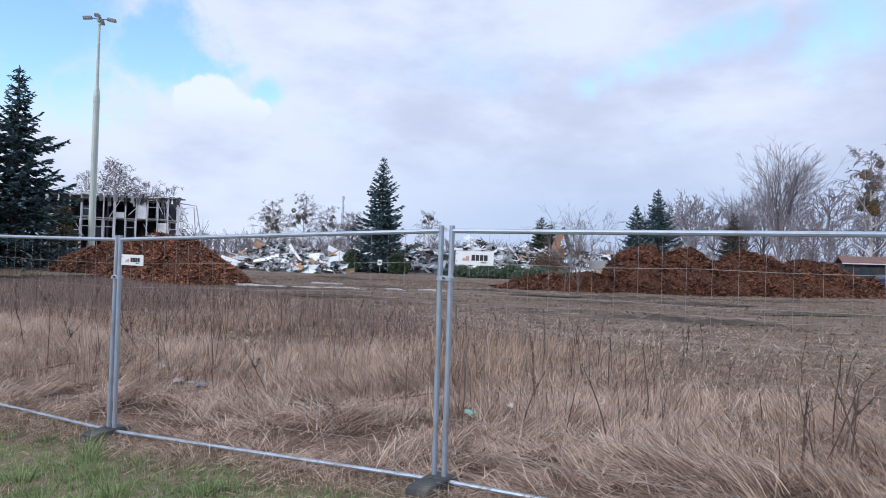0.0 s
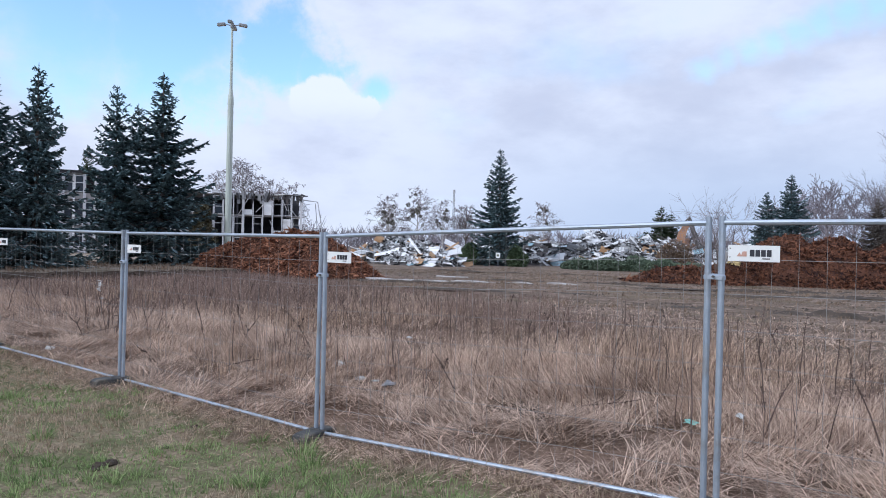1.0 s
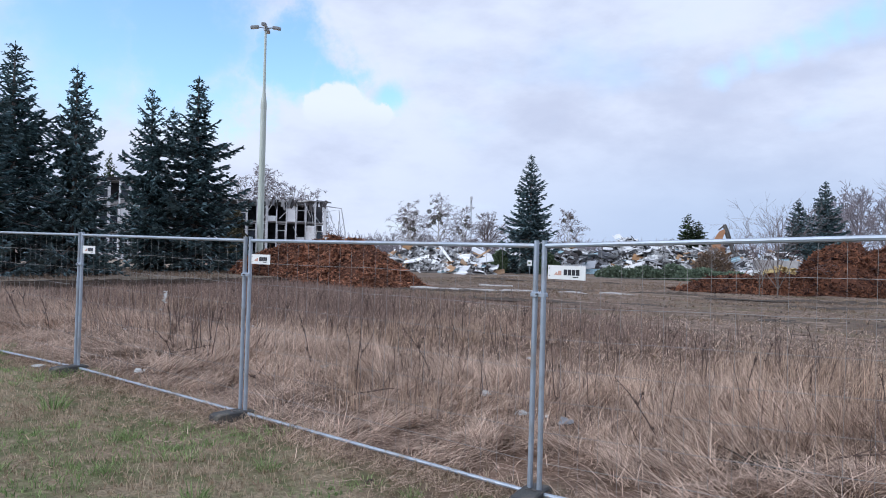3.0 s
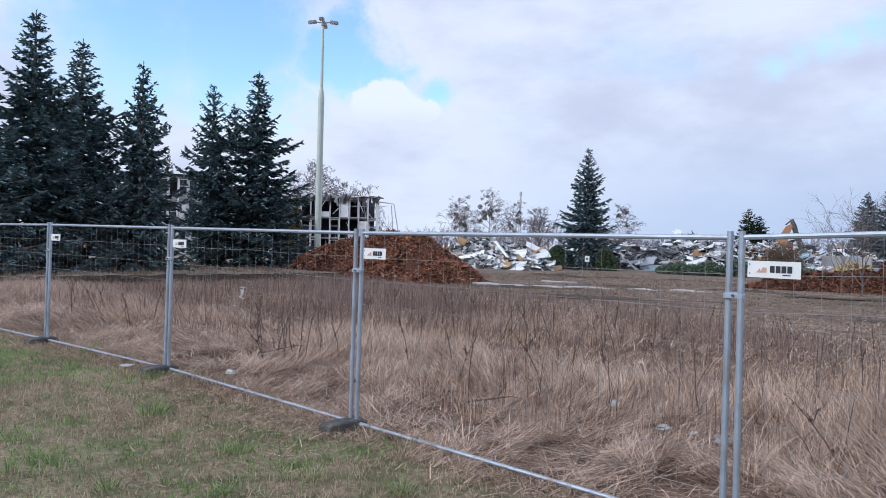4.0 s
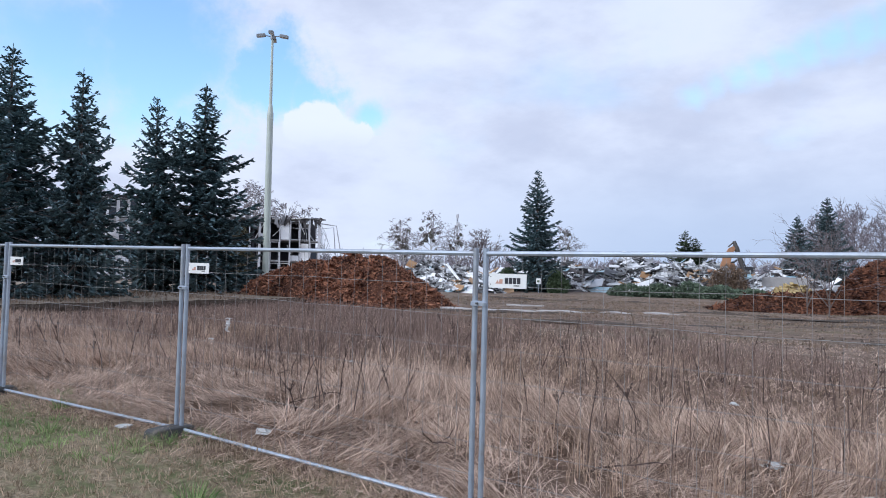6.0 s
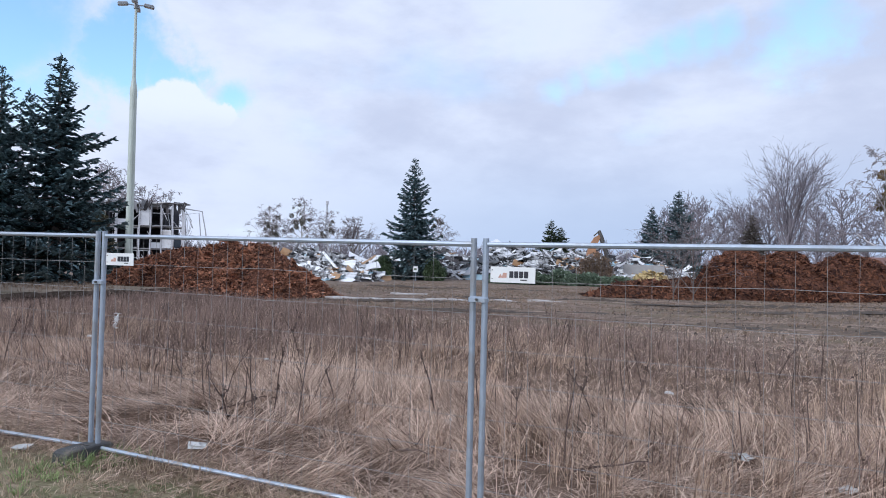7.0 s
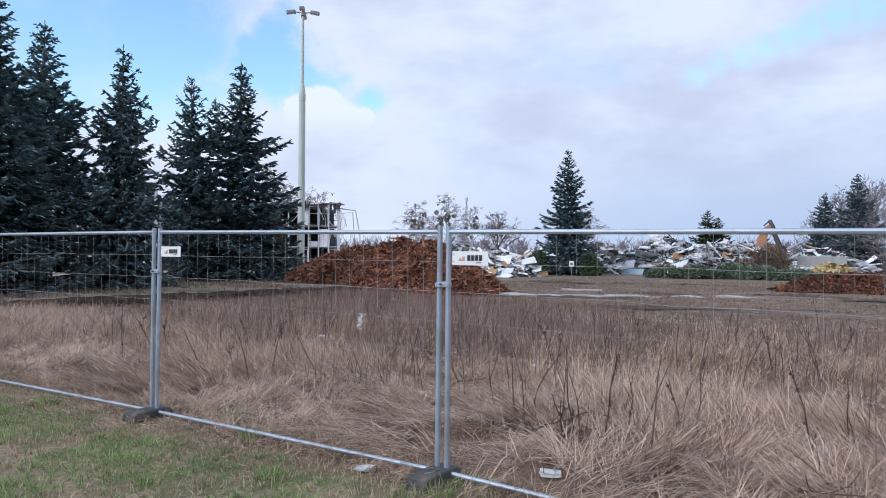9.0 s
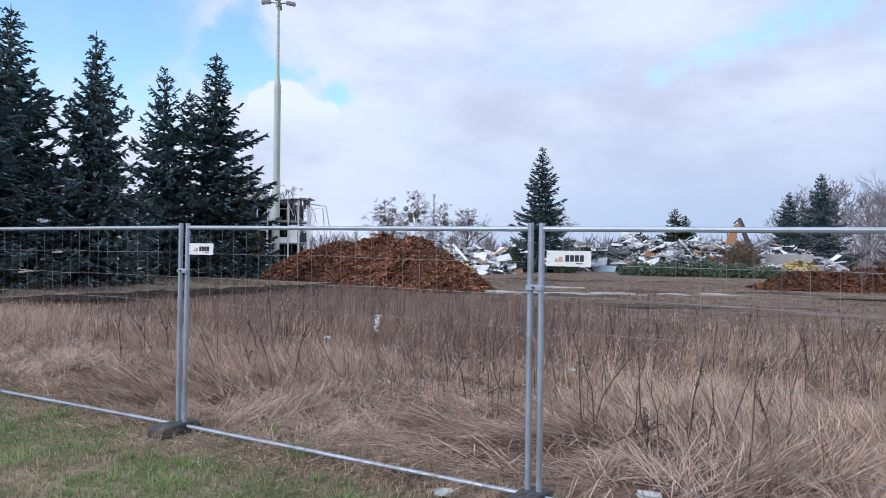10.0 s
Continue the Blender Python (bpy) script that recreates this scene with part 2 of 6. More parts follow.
SH_GREY = mat("grey_rubble_sheet", (0.14, 0.145, 0.155), (0.42, 0.42, 0.43), 0.7, 0.8, 7, 0.3, by="object", spread=0.7)
# dark scrap; in the rubble heaps its colour stands for shaded gaps
SH_DARK = mat("charred_scrap", (0.025, 0.026, 0.03), (0.11, 0.10, 0.10), 0.9, 0.8, 7, 0.4, by="object", spread=0.5)
SH_WOOD = mat("broken_timber", (0.30, 0.17, 0.08), (0.60, 0.42, 0.26), 0.8, 1.2, 12, 0.3, by="object", spread=0.5)
FOAM = mat("yellow_insulation", (0.40, 0.30, 0.13), (0.60, 0.48, 0.25), 0.9, 0.8, 8, 0.4)
SCRAP = mat("torn_scrap", (0.05, 0.048, 0.048), (0.80, 0.81, 0.82), 0.6, 0.7, 7, 0.0, by="island", spread=1.0)
RUBBLE = mat("rubble_fines", (0.035, 0.033, 0.034), (0.16, 0.145, 0.14), 0.95, 1.1, 6, 0.8)
MACHINE = mat("orange_machine_paint", (0.34, 0.17, 0.09), (0.50, 0.27, 0.14), 0.5, 0.9, 9, 0.1, dirt=(0.30, 0.18, 0.09))
STEEL_D = mat("worn_dark_steel", (0.06, 0.058, 0.055), (0.14, 0.13, 0.12), 0.6, 2, 15, 0.2, 0.4)
OLIVE = mat("olive_brown_foliage", (0.055, 0.05, 0.028), (0.17, 0.15, 0.085), 0.8, 0.8, 8, 0.0, by="island", spread=0.5)
ROOF = mat("reddish_roof_sheet", (0.16, 0.085, 0.07), (0.27, 0.16, 0.13), 0.8, 0.8, 9, 0.2)
NAVY = mat("dark_blue_car_paint", (0.015, 0.025, 0.06), (0.03, 0.05, 0.11), 0.3, 2, 20, 0.0)
PLASTIC = mat("white_litter", (0.36, 0.37, 0.365), (0.66, 0.67, 0.66), 0.45, 9, 40, 0.1)
TEAL = mat("teal_litter", (0.18, 0.50, 0.46), (0.32, 0.66, 0.60), 0.45, 9, 40, 0.1)
SOIL = mat("dark_soil_edge", (0.035, 0.027, 0.020), (0.11, 0.082, 0.060), 0.95, 1.5, 10, 0.7)
SLAB = mat("pale_wet_concrete", (0.36, 0.34, 0.33), (0.52, 0.49, 0.47), 0.5, 0.7, 8, 0.2, dirt=(0.30, 0.25, 0.21), dirt_at=(0.5, 0.7))


def ground_material():
    """Lawn on the near side of the fence, thatch in the field, worn brown yard behind it."""
    m = bpy.data.materials.new("ground")
    m.use_nodes = True
    t = m.node_tree
    p = t.nodes["Principled BSDF"]
    p.inputs["Roughness"].default_value = 0.95
    p.inputs["Specular IOR Level"].default_value = 0.2
    geo = t.nodes.new("ShaderNodeNewGeometry")
    sp = t.nodes.new("ShaderNodeSeparateXYZ")
    t.links.new(geo.outputs["Position"], sp.inputs[0])

    def nz(s, d=6, r=0.6, stretch=None):
        n = t.nodes.new("ShaderNodeTexNoise")
        n.inputs["Scale"].default_value, n.inputs["Detail"].default_value, n.inputs["Roughness"].default_value = s, d, r
        src = geo.outputs["Position"]
        if stretch:
            k = t.nodes.new("ShaderNodeVectorMath")
            k.operation = "MULTIPLY"
            k.inputs[1].default_value = stretch
            t.links.new(src, k.inputs[0])
            src = k.outputs[0]
        t.links.new(src, n.inputs["Vector"])
        return n.outputs[0]

    def rng(v, a, b, c=0.0, d=1.0):
        n = t.nodes.new("ShaderNodeMapRange")
        t.links.new(v, n.inputs[0])
        for i, x in enumerate((a, b, c, d)):
            n.inputs[1 + i].default_value = x
        return n.outputs[0]

    def mix(f, a, b):
        n = t.nodes.new("ShaderNodeMix")
        n.data_type = "RGBA"
        for i, v in ((0, f), (6, a), (7, b)):
            if isinstance(v, tuple):
                n.inputs[i].default_value = (*v, 1)
            else:
                t.links.new(v, n.inputs[i])
        return n.outputs[2]

    def add(a, b):
        n = t.nodes.new("ShaderNodeMath")
        t.links.new(a, n.inputs[0])
        t.links.new(b, n.inputs[1])
        return n.outputs[0]

    lawn = mix(rng(nz(2.2), 0.42, 0.58), (0.16, 0.18, 0.08), (0.36, 0.285, 0.195))
    lawn = mix(rng(nz(28, 3), 0.35, 0.75), lawn, (0.10, 0.085, 0.05))
    field = mix(rng(nz(1.3), 0.35, 0.65), (0.14, 0.095, 0.066), (0.30, 0.205, 0.15))
    field = mix(rng(nz(22, 3), 0.4, 0.7), field, (0.10, 0.065, 0.045))
    yard = mix(rng(nz(0.35, 6, 0.6, (0.25, 1.0, 1.0)), 0.4, 0.6), (0.15, 0.115, 0.085), (0.27, 0.20, 0.155))
    yard = mix(rng(nz(0.8, 6, 0.65, (0.12, 1.0, 1.0)), 0.60, 0.68), yard, (0.085, 0.07, 0.06))
    yard = mix(rng(nz(0.5, 6, 0.65, (0.15, 1.0, 1.0)), 0.62, 0.74), yard, (0.42, 0.36, 0.29))
    yard = mix(rng(nz(9, 4), 0.45, 0.8), yard, (0.13, 0.10, 0.07))
    yard = mix(rng(nz(1.7, 6, 0.7, (0.35, 1.0, 1.0)), 0.47, 0.60), yard, (0.125, 0.092, 0.072))
    yard = mix(rng(nz(2.6, 6, 0.7, (0.3, 1.0, 1.0)), 0.54, 0.62), yard, (0.38, 0.29, 0.23))
    wob = rng(nz(0.8), 0.3, 0.7, -0.5, 0.5)
    y = add(sp.outputs[1], wob)
    col = mix(rng(y, 4.2, 5.0), lawn, field)
    moss = mix(rng(nz(3.0, 5), 0.35, 0.65), (0.12, 0.105, 0.06), (0.22, 0.17, 0.115))
    yard = mix(rng(nz(0.45, 5, 0.6, (0.3, 1.0, 1.0)), 0.54, 0.66), yard, moss)
    far = t.nodes.new("ShaderNodeMath")
    far.operation = "MULTIPLY_ADD"
    t.links.new(rng(sp.outputs[0], -16.0, 2.0), far.inputs[0])
    far.inputs[1].default_value = 7.0
    t.links.new(y, far.inputs[2])
    col = mix(rng(far.outputs[0], 17.0, 21.0), col, yard)
    t.links.new(col, p.inputs["Base Color"])
    b = t.nodes.new("ShaderNodeBump")
    b.inputs["Strength"].default_value, b.inputs["Distance"].default_value = 0.8, 0.05
    t.links.new(nz(14, 5), b.inputs["Height"])
    t.links.new(b.outputs[0], p.inputs["Normal"])
    return m


GROUND = ground_material()


# ---- building blocks ----
class Build:
    """Gathers vertices and faces for one mesh."""

    def __init__(self):
        self.v, self.f = [], []

    def add(self, verts, faces, m=None):
        n = len(self.v)
        self.v += [tuple(m @ Vector(p)) if m else tuple(p) for p in verts]
        self.f += [tuple(n + i for i in f) for f in faces]
        return self

    def box(self, sx, sy, sz, m=None, c=0.0):
        """A box with its bottom centre at the origin and, with c, chamfered upright and top edges."""
        a, b = sx / 2, sy / 2
        if not c:
            vs = [(x * a, y * b, z) for z in (0, sz) for x, y in ((-1, -1), (1, -1), (1, 1), (-1, 1))]
            return self.add(vs, [(3, 2, 1, 0), (4, 5, 6, 7), (0, 1, 5, 4), (1, 2, 6, 5), (2, 3, 7, 6), (3, 0, 4, 7)], m)
        ring = [(-a + c, -b), (a - c, -b), (a, -b + c), (a, b - c), (a - c, b), (-a + c, b), (-a, b - c), (-a, -b + c)]
        vs = [(x, y, 0) for x, y in ring] + [(x, y, sz - c) for x, y in ring]
        vs += [(x * (a - c) / a, y * (b - c) / b, sz) for x, y in ring]
        fs = [tuple(range(7, -1, -1)), tuple(range(16, 24))]
        fs += [(k + i, k + (i + 1) % 8, k + 8 + (i + 1) % 8, k + 8 + i) for k in (0, 8) for i in range(8)]
        return self.add(vs, fs, m)

    def tube(self, pts, radii, n=6, caps=True):
        pts = [Vector(p) for p in pts]
        base = len(self.v)
        for i, p in enumerate(pts):
            d = (pts[min(i + 1, len(pts) - 1)] - pts[max(i - 1, 0)]).normalized()
            u = d.orthogonal().normalized()
            w = d.cross(u)
            r = radii[i] if isinstance(radii, (list, tuple)) else radii
            for k in range(n):
                a = 2 * math.pi * k / n
                self.v.append(tuple(p + r * (math.cos(a) * u + math.sin(a) * w)))
        for i in range(len(pts) - 1):
            for k in range(n):
                a, b = base + i * n + k, base + i * n + (k + 1) % n
                self.f.append((a, b, b + n, a + n))
        if caps and n > 2:
            self.f.append(tuple(base + k for k in range(n - 1, -1, -1)))
            self.f.append(tuple(base + (len(pts) - 1) * n + k for k in range(n)))
        return self

    def mesh(self, name, material, smooth=False):
        me = bpy.data.meshes.new(name)
        me.from_pydata(self.v, [], self.f)
        me.materials.append(material)
        if smooth:
            me.polygons.foreach_set("use_smooth", [True] * len(me.polygons))
        me.update()
        return me


def thing(name, label, category, m=None, group="", kind=""):
    e = new(name)
    e.empty_display_size = 0.2
    if m is not None:
        e.matrix_basis = m
    return tagged(e, label, category, group, kind)


def part(name, b, material, parent, label="", m=None, smooth=False, kind=""):
    """One mesh object under a thing or a part; b may be a Build or a mesh that is shared."""
    ob = new(name, b.mesh(name, material, smooth) if isinstance(b, Build) else b)
    ob.parent = parent
    if m is not None:
        ob.matrix_basis = m
    return tagged(ob, label, "", "", kind)


def solo(name, b, material, label, category, m=None, group="", kind="", smooth=False):
    ob = new(name, b.mesh(name, material, smooth) if isinstance(b, Build) else b)
    if m is not None:
        ob.matrix_basis = m
    return tagged(ob, label, category, group, kind)


def raw_mesh(name, verts, tris, material):
    """A mesh of triangles from arrays."""
    me = bpy.data.meshes.new(name)
    me.vertices.add(len(verts))
    me.vertices.foreach_set("co", np.ascontiguousarray(verts, dtype=np.float32).ravel())
    me.loops.add(len(tris) * 3)
    me.loops.foreach_set("vertex_index", np.ascontiguousarray(tris, dtype=np.int32).ravel())
    me.polygons.add(len(tris))
    me.polygons.foreach_set("loop_start", np.arange(0, len(tris) * 3, 3, dtype=np.int32))
    me.polygons.foreach_set("loop_total", np.full(len(tris), 3, dtype=np.int32))
    me.materials.append(material)
    me.update(calc_edges=True)
    me.validate()
    return me


def field_noise(x, y, scale, seed=0):
    """A smooth, cheap field of values between about -1 and 1."""
    r = np.random.RandomState(seed)
    out = np.zeros_like(x)
    for k in range(7):
        a, f, ph = r.uniform(0, 2 * np.pi), scale * r.uniform(0.5, 2.2), r.uniform(0, 2 * np.pi)
        out += np.sin(f * (x * np.cos(a) + y * np.sin(a)) + ph)
    return out / 3.2


def blades(name, x, y, z, h, az, lean, w, material, rs, curl=0.5):
    """Grass blades: each is a bent, tapered strip of three triangles. lean: radians from upright at the foot, more at the tip."""
    n = len(x)
    dx, dy = np.cos(az), np.sin(az)
    fa = rs.uniform(0, 2 * np.pi, n)
    sx, sy = np.cos(fa) * w / 2, np.sin(fa) * w / 2
    l2 = np.minimum(lean + curl * rs.uniform(0.2, 1.2, n), 1.75)
    mx, mz = 0.5 * h * np.sin(lean), 0.5 * h * np.cos(lean)
    tx, tz = mx + 0.5 * h * np.sin(l2), np.maximum(mz + 0.5 * h * np.cos(l2), 0.015)
    v = np.empty((n, 5, 3))
    v[:, 0] = np.stack([x - sx, y - sy, z], 1)
    v[:, 1] = np.stack([x + sx, y + sy, z], 1)
    v[:, 2] = np.stack([x + dx * mx - 0.8 * sx, y + dy * mx - 0.8 * sy, z + mz], 1)
    v[:, 3] = np.stack([x + dx * mx + 0.8 * sx, y + dy * mx + 0.8 * sy, z + mz], 1)
    v[:, 4] = np.stack([x + dx * tx, y + dy * tx, z + tz], 1)
    t = np.array([[0, 1, 3], [0, 3, 2], [2, 3, 4]])
    tris = (t[None] + 5 * np.arange(n)[:, None, None]).reshape(-1, 3)
    return raw_mesh(name, v.reshape(-1, 3), tris, material)


# ---- ground ----
SWELL_X = [-26.0, -22.4, -18.8, -15.3, -11.66, -8.13, -4.56, -0.99, 2.6, 6.2]
SWELL_Z = [0.09, 0.09, 0.09, 0.08, 0.06, -0.035, -0.08, 0.065, 0.10, 0.10]
TOP_Z = [0.05, 0.05, 0.045, 0.035, -0.01, -0.055, -0.068, 0.052, 0.06, 0.06]


def ground_height(x, y):
    """Small bumps in the field, and the gentle swell along the fence."""
    x, y = np.asarray(x, float), np.asarray(y, float)
    fade = np.clip((y - 1.5) / 2.0, 0, 1) * np.clip((11.0 - y) / 4.5, 0, 1)
    swell = np.interp(x, SWELL_X, SWELL_Z) * fade
    near = np.exp(-((np.asarray(x) + 10) / 60.0) ** 2) * np.clip((np.asarray(y) - 5.0) / 4.0, 0, 1)
    return swell + near * 0.05 * field_noise(np.asarray(x, float), np.asarray(y, float), 0.7, 5)


def make_ground():
    xs = np.concatenate([[-2500, -1200, -600, -300, -150, -90], np.arange(-60, 20.1, 1.0), [30, 60, 120, 300, 600, 1200, 2500]])
    ys = np.concatenate([[-2500, -800, -200, -60, -20], np.arange(-5, 50.1, 1.0), [60, 80, 110, 150, 220, 400, 800, 1500, 2500]])
    X, Y = np.meshgrid(xs, ys)
    Z = ground_height(X, Y)
    v = np.stack([X.ravel(), Y.ravel(), Z.ravel()], 1)
    nx = len(xs)
    i = (np.arange(len(ys) - 1)[:, None] * nx + np.arange(nx - 1)[None]).ravel()
    tris = np.concatenate([np.stack([i, i + 1, i + nx + 1], 1), np.stack([i, i + nx + 1, i + nx], 1)])
    me = raw_mesh("ground", v, tris, GROUND)
    me.polygons.foreach_set("use_smooth", [True] * len(me.polygons))
    solo("ground", me, None, "flat ground of lawn, dry field and worn brown yard", "ground", kind="structure")


make_ground()


def make_bank():
    """The low shelf of grass on which the spruces stand, with its dark broken edge."""
    rs = np.random.RandomState(4)
    edge = []
    for k in range(61):
        s = k / 60
        y = 2 + 30 * s
        x = -30.8 - 0.5 * math.sin(3 * s) - 9.0 * max(0, (s - 0.72) / 0.28) ** 1.5
        edge.append((x + rs.uniform(-0.12, 0.12), y + rs.uniform(-0.1, 0.1)))
    b = Build()
    top = [(x, y, 0.34 + rs.uniform(-0.03, 0.03)) for x, y in edge]
    back = [(-75, y * 1.15, 0.34) for x, y in edge]
    n = len(top)
    b.add(top + back, [(i + 1, i, n + i, n + i + 1) for i in range(n - 1)])
    g = tagged(new("ground_bank", b.mesh("ground_bank", YARD_BANK)), "low grassy bank under the spruces", "ground", kind="structure")
    e = Build()
    foot = [(x + 0.12, y, -0.03) for x, y in edge]
    lip = [(x - 0.02, y, z - 0.004) for x, y, z in top]
    e.add(lip + foot, [(i, i + 1, n + i + 1, n + i) for i in range(n - 1)])
    part("bank_edge", e, SOIL, g, "dark broken soil edge")


YARD_BANK = mat("bank_grass", (0.17, 0.135, 0.095), (0.34, 0.27, 0.20), 0.95, 0.7, 14, 0.6, dirt=(0.11, 0.09, 0.05))
make_bank()


# ---- fence ----
TOP = 1.93
JOINTS = [(2.58, 4.80), (-0.98, 4.80), (-4.59, 4.79), (-8.17, 4.81), (-11.59, 4.67), (-15.04, 4.46), (-18.55, 4.20), (-22.1, 3.89), (-25.6, 3.60), (6.14, 4.82)]
JOINTS.sort(reverse=True)


def fence_panel(length, k, low, kl):
    """One panel, its posts upright, its top rail sloping by k and its bottom rail, raised by low, by kl; the sign hangs beside the post at one end."""
    half = length / 2
    p = thing("temporary_fence", "galvanised wire mesh temporary fence panel with a small white sign", "fence", group="row of temporary fences")
    for s in (-1, 1):
        e = s * half
        part("post", Build().tube([(e, 0, 0.02 + low + kl * e), (e, 0, TOP + 0.02 + k * e)], 0.021, 10), GALV, p)
    part("top_rail", Build().tube([(-half, 0, TOP - 0.02 - k * half), (half, 0, TOP - 0.02 + k * half)], 0.0175, 8), GALV, p)
    part("bottom_rail", Build().tube([(-half, 0, 0.062 + low - kl * half), (half, 0, 0.062 + low + kl * half)], 0.017, 8), GALV, p)
    rs = np.random.RandomState(9)
    vw = Build().tube([(0, 0.004, 0.10), (0.004, 0.004, 0.7), (-0.003, 0.004, 1.35), (0, 0.004, TOP - 0.02)], 0.0011, 4, False).mesh("wire", WIRE)
    for i in range(1, 23):
        x = -half + length * i / 23
        part("wire", vw, WIRE, p, m=pose(x, 0, k * x, 0, 0, rs.choice([0, 180])))
    for j in range(1, 8):
        f = j / 8
        z, kk = (0.062 + low) * (1 - f) + (TOP - 0.02) * f, kl * (1 - f) + k * f
        pts = [(-half + length * i / 8, -0.003, z + kk * (-half + length * i / 8) + (rs.uniform(-0.007, 0.007) if 0 < i < 8 else 0)) for i in range(9)]
        part("wire", Build().tube(pts, 0.0019, 4, False), WIRE, p)
    z0 = -k * half
    sg = part("sign_plate", Build().box(0.305, 0.006, 0.102, pose(-half + 0.195, -0.014, 1.664 + z0, 0, 0.4, 0)), SIGN, p, "white sign plate with dark printed bars")
    x0 = -half + 0.170
    for i in range(4):
        part("printed_bar", Build().box(0.027, 0.002, 0.042, pose(x0 + 0.018 + i * 0.033, -0.0185, 1.696 + z0)), INK, sg)
    part("printed_bar", Build().box(0.045, 0.002, 0.006, pose(x0 + 0.100, -0.0185, 1.680 + z0)), INK, sg)
    mk = Build().add([(-0.03, 0, 0), (-0.012, 0, 0.026), (-0.002, 0, 0.008), (0.006, 0, 0.032), (0.03, 0, 0.032), (0.03, 0, 0)], [(0, 1, 2), (0, 2, 5), (2, 3, 5), (3, 4, 5)], pose(x0 - 0.045, -0.0185, 1.695 + z0))
    part("printed_mark", mk, ORANGE, sg, "small orange printed shape")
    for z in (1.69, 1.745):
        part("fixing", Build().tube([(-half + 0.055, -0.019, z + z0), (-half + 0.055, -0.0165, z + z0)], 0.004, 6), STEEL_D, sg)
    return p


def fence_clamp():
    c = thing("pipe_coupler", "galvanised coupler joining two fence posts", "coupler", group="fence clamps")
    part("band", Build().box(0.135, 0.052, 0.036, c=0.012), GALV, c)
    part("bolt", Build().tube([(0, -0.045, 0.018), (0, 0.05, 0.018)], 0.008, 6), STEEL_D, c)
    return c


def fence_foot():
    """A long block with two post sockets, dark plates as shaded hand slots in its ends and worn edges."""
    f = thing("ballast_block", "dark grey recycled plastic ballast block under the fence", "ballast block", group="fence feet")
    b = Build()
    prof = [(-0.36, 0.02), (-0.345, 0.105), (-0.30, 0.125), (-0.11, 0.13), (0.11, 0.13), (0.30, 0.125), (0.345, 0.105), (0.36, 0.02), (0.34, -0.03), (-0.34, -0.03)]
    n = len(prof)
    for s, k in ((-0.115, 0.9), (-0.10, 1.0), (0.10, 1.0), (0.115, 0.9)):
        b.v += [(s, y * (0.985 if k < 1 else 1), z * k) for y, z in prof]
    for r in range(3):
        b.f += [(r * n + i, r * n + (i + 1) % n, (r + 1) * n + (i + 1) % n, (r + 1) * n + i) for i in range(n)]
    b.f += [tuple(range(n - 1, -1, -1)), tuple(3 * n + i for i in range(n))]
    part("block", b, FOOT, f)
    for s in (-1, 1):
        # no hollow is cut: a thin dark plate gives the slot's shade
        part("hand_slot", Build().box(0.11, 0.012, 0.045, pose(0, s * 0.355, 0.03)), STEEL_D, f, "dark plate as the shaded hollow of a hand slot")
        part("socket", Build().tube([(s * 0.035, 0, 0.128), (s * 0.035, 0, 0.137)], 0.029, 10), STEEL_D, f)
    return f


clamp0, foot0 = fence_clamp(), fence_foot()
rs = np.random.RandomState(21)
for i in range(len(JOINTS) - 1):
    (xa, ya), (xb, yb) = JOINTS[i], JOINTS[i + 1]
    ang = math.degrees(math.atan2(ya - yb, xa - xb))
    za, zb = (float(np.interp(x, SWELL_X, TOP_Z)) for x in (xa, xb))
    la, lb = (float(np.interp(x, SWELL_X, SWELL_Z)) for x in (xa, xb))
    gap = math.hypot(xa - xb, ya - yb)
    fence_panel(gap - 0.082, (za - zb) / gap, (la + lb - za - zb) / 2, (la - lb) / gap).matrix_basis = pose((xa + xb) / 2, (ya + yb) / 2, (za + zb) / 2, rs.uniform(-0.5, 0.5), 0, ang)
for i, (x, y) in enumerate(JOINTS):
    zj = float(np.interp(x, SWELL_X, SWELL_Z))
    mc, mf = pose(x, y, float(np.interp(x, SWELL_X, TOP_Z)) + 1.515 + rs.uniform(-0.03, 0.03), 0, rs.uniform(-2, 2), 0), pose(x, y - 0.09 + rs.uniform(-0.05, 0.05), zj - 0.02, 0, 0, rs.uniform(-10, 10)) @ Matrix.Diagonal((0.88, 0.80, 0.95, 1))
    if i == 0:
        clamp0.matrix_basis, foot0.matrix_basis = mc, mf
    else:
        copy_thing(clamp0, mc)
        copy_thing(foot0, mf)


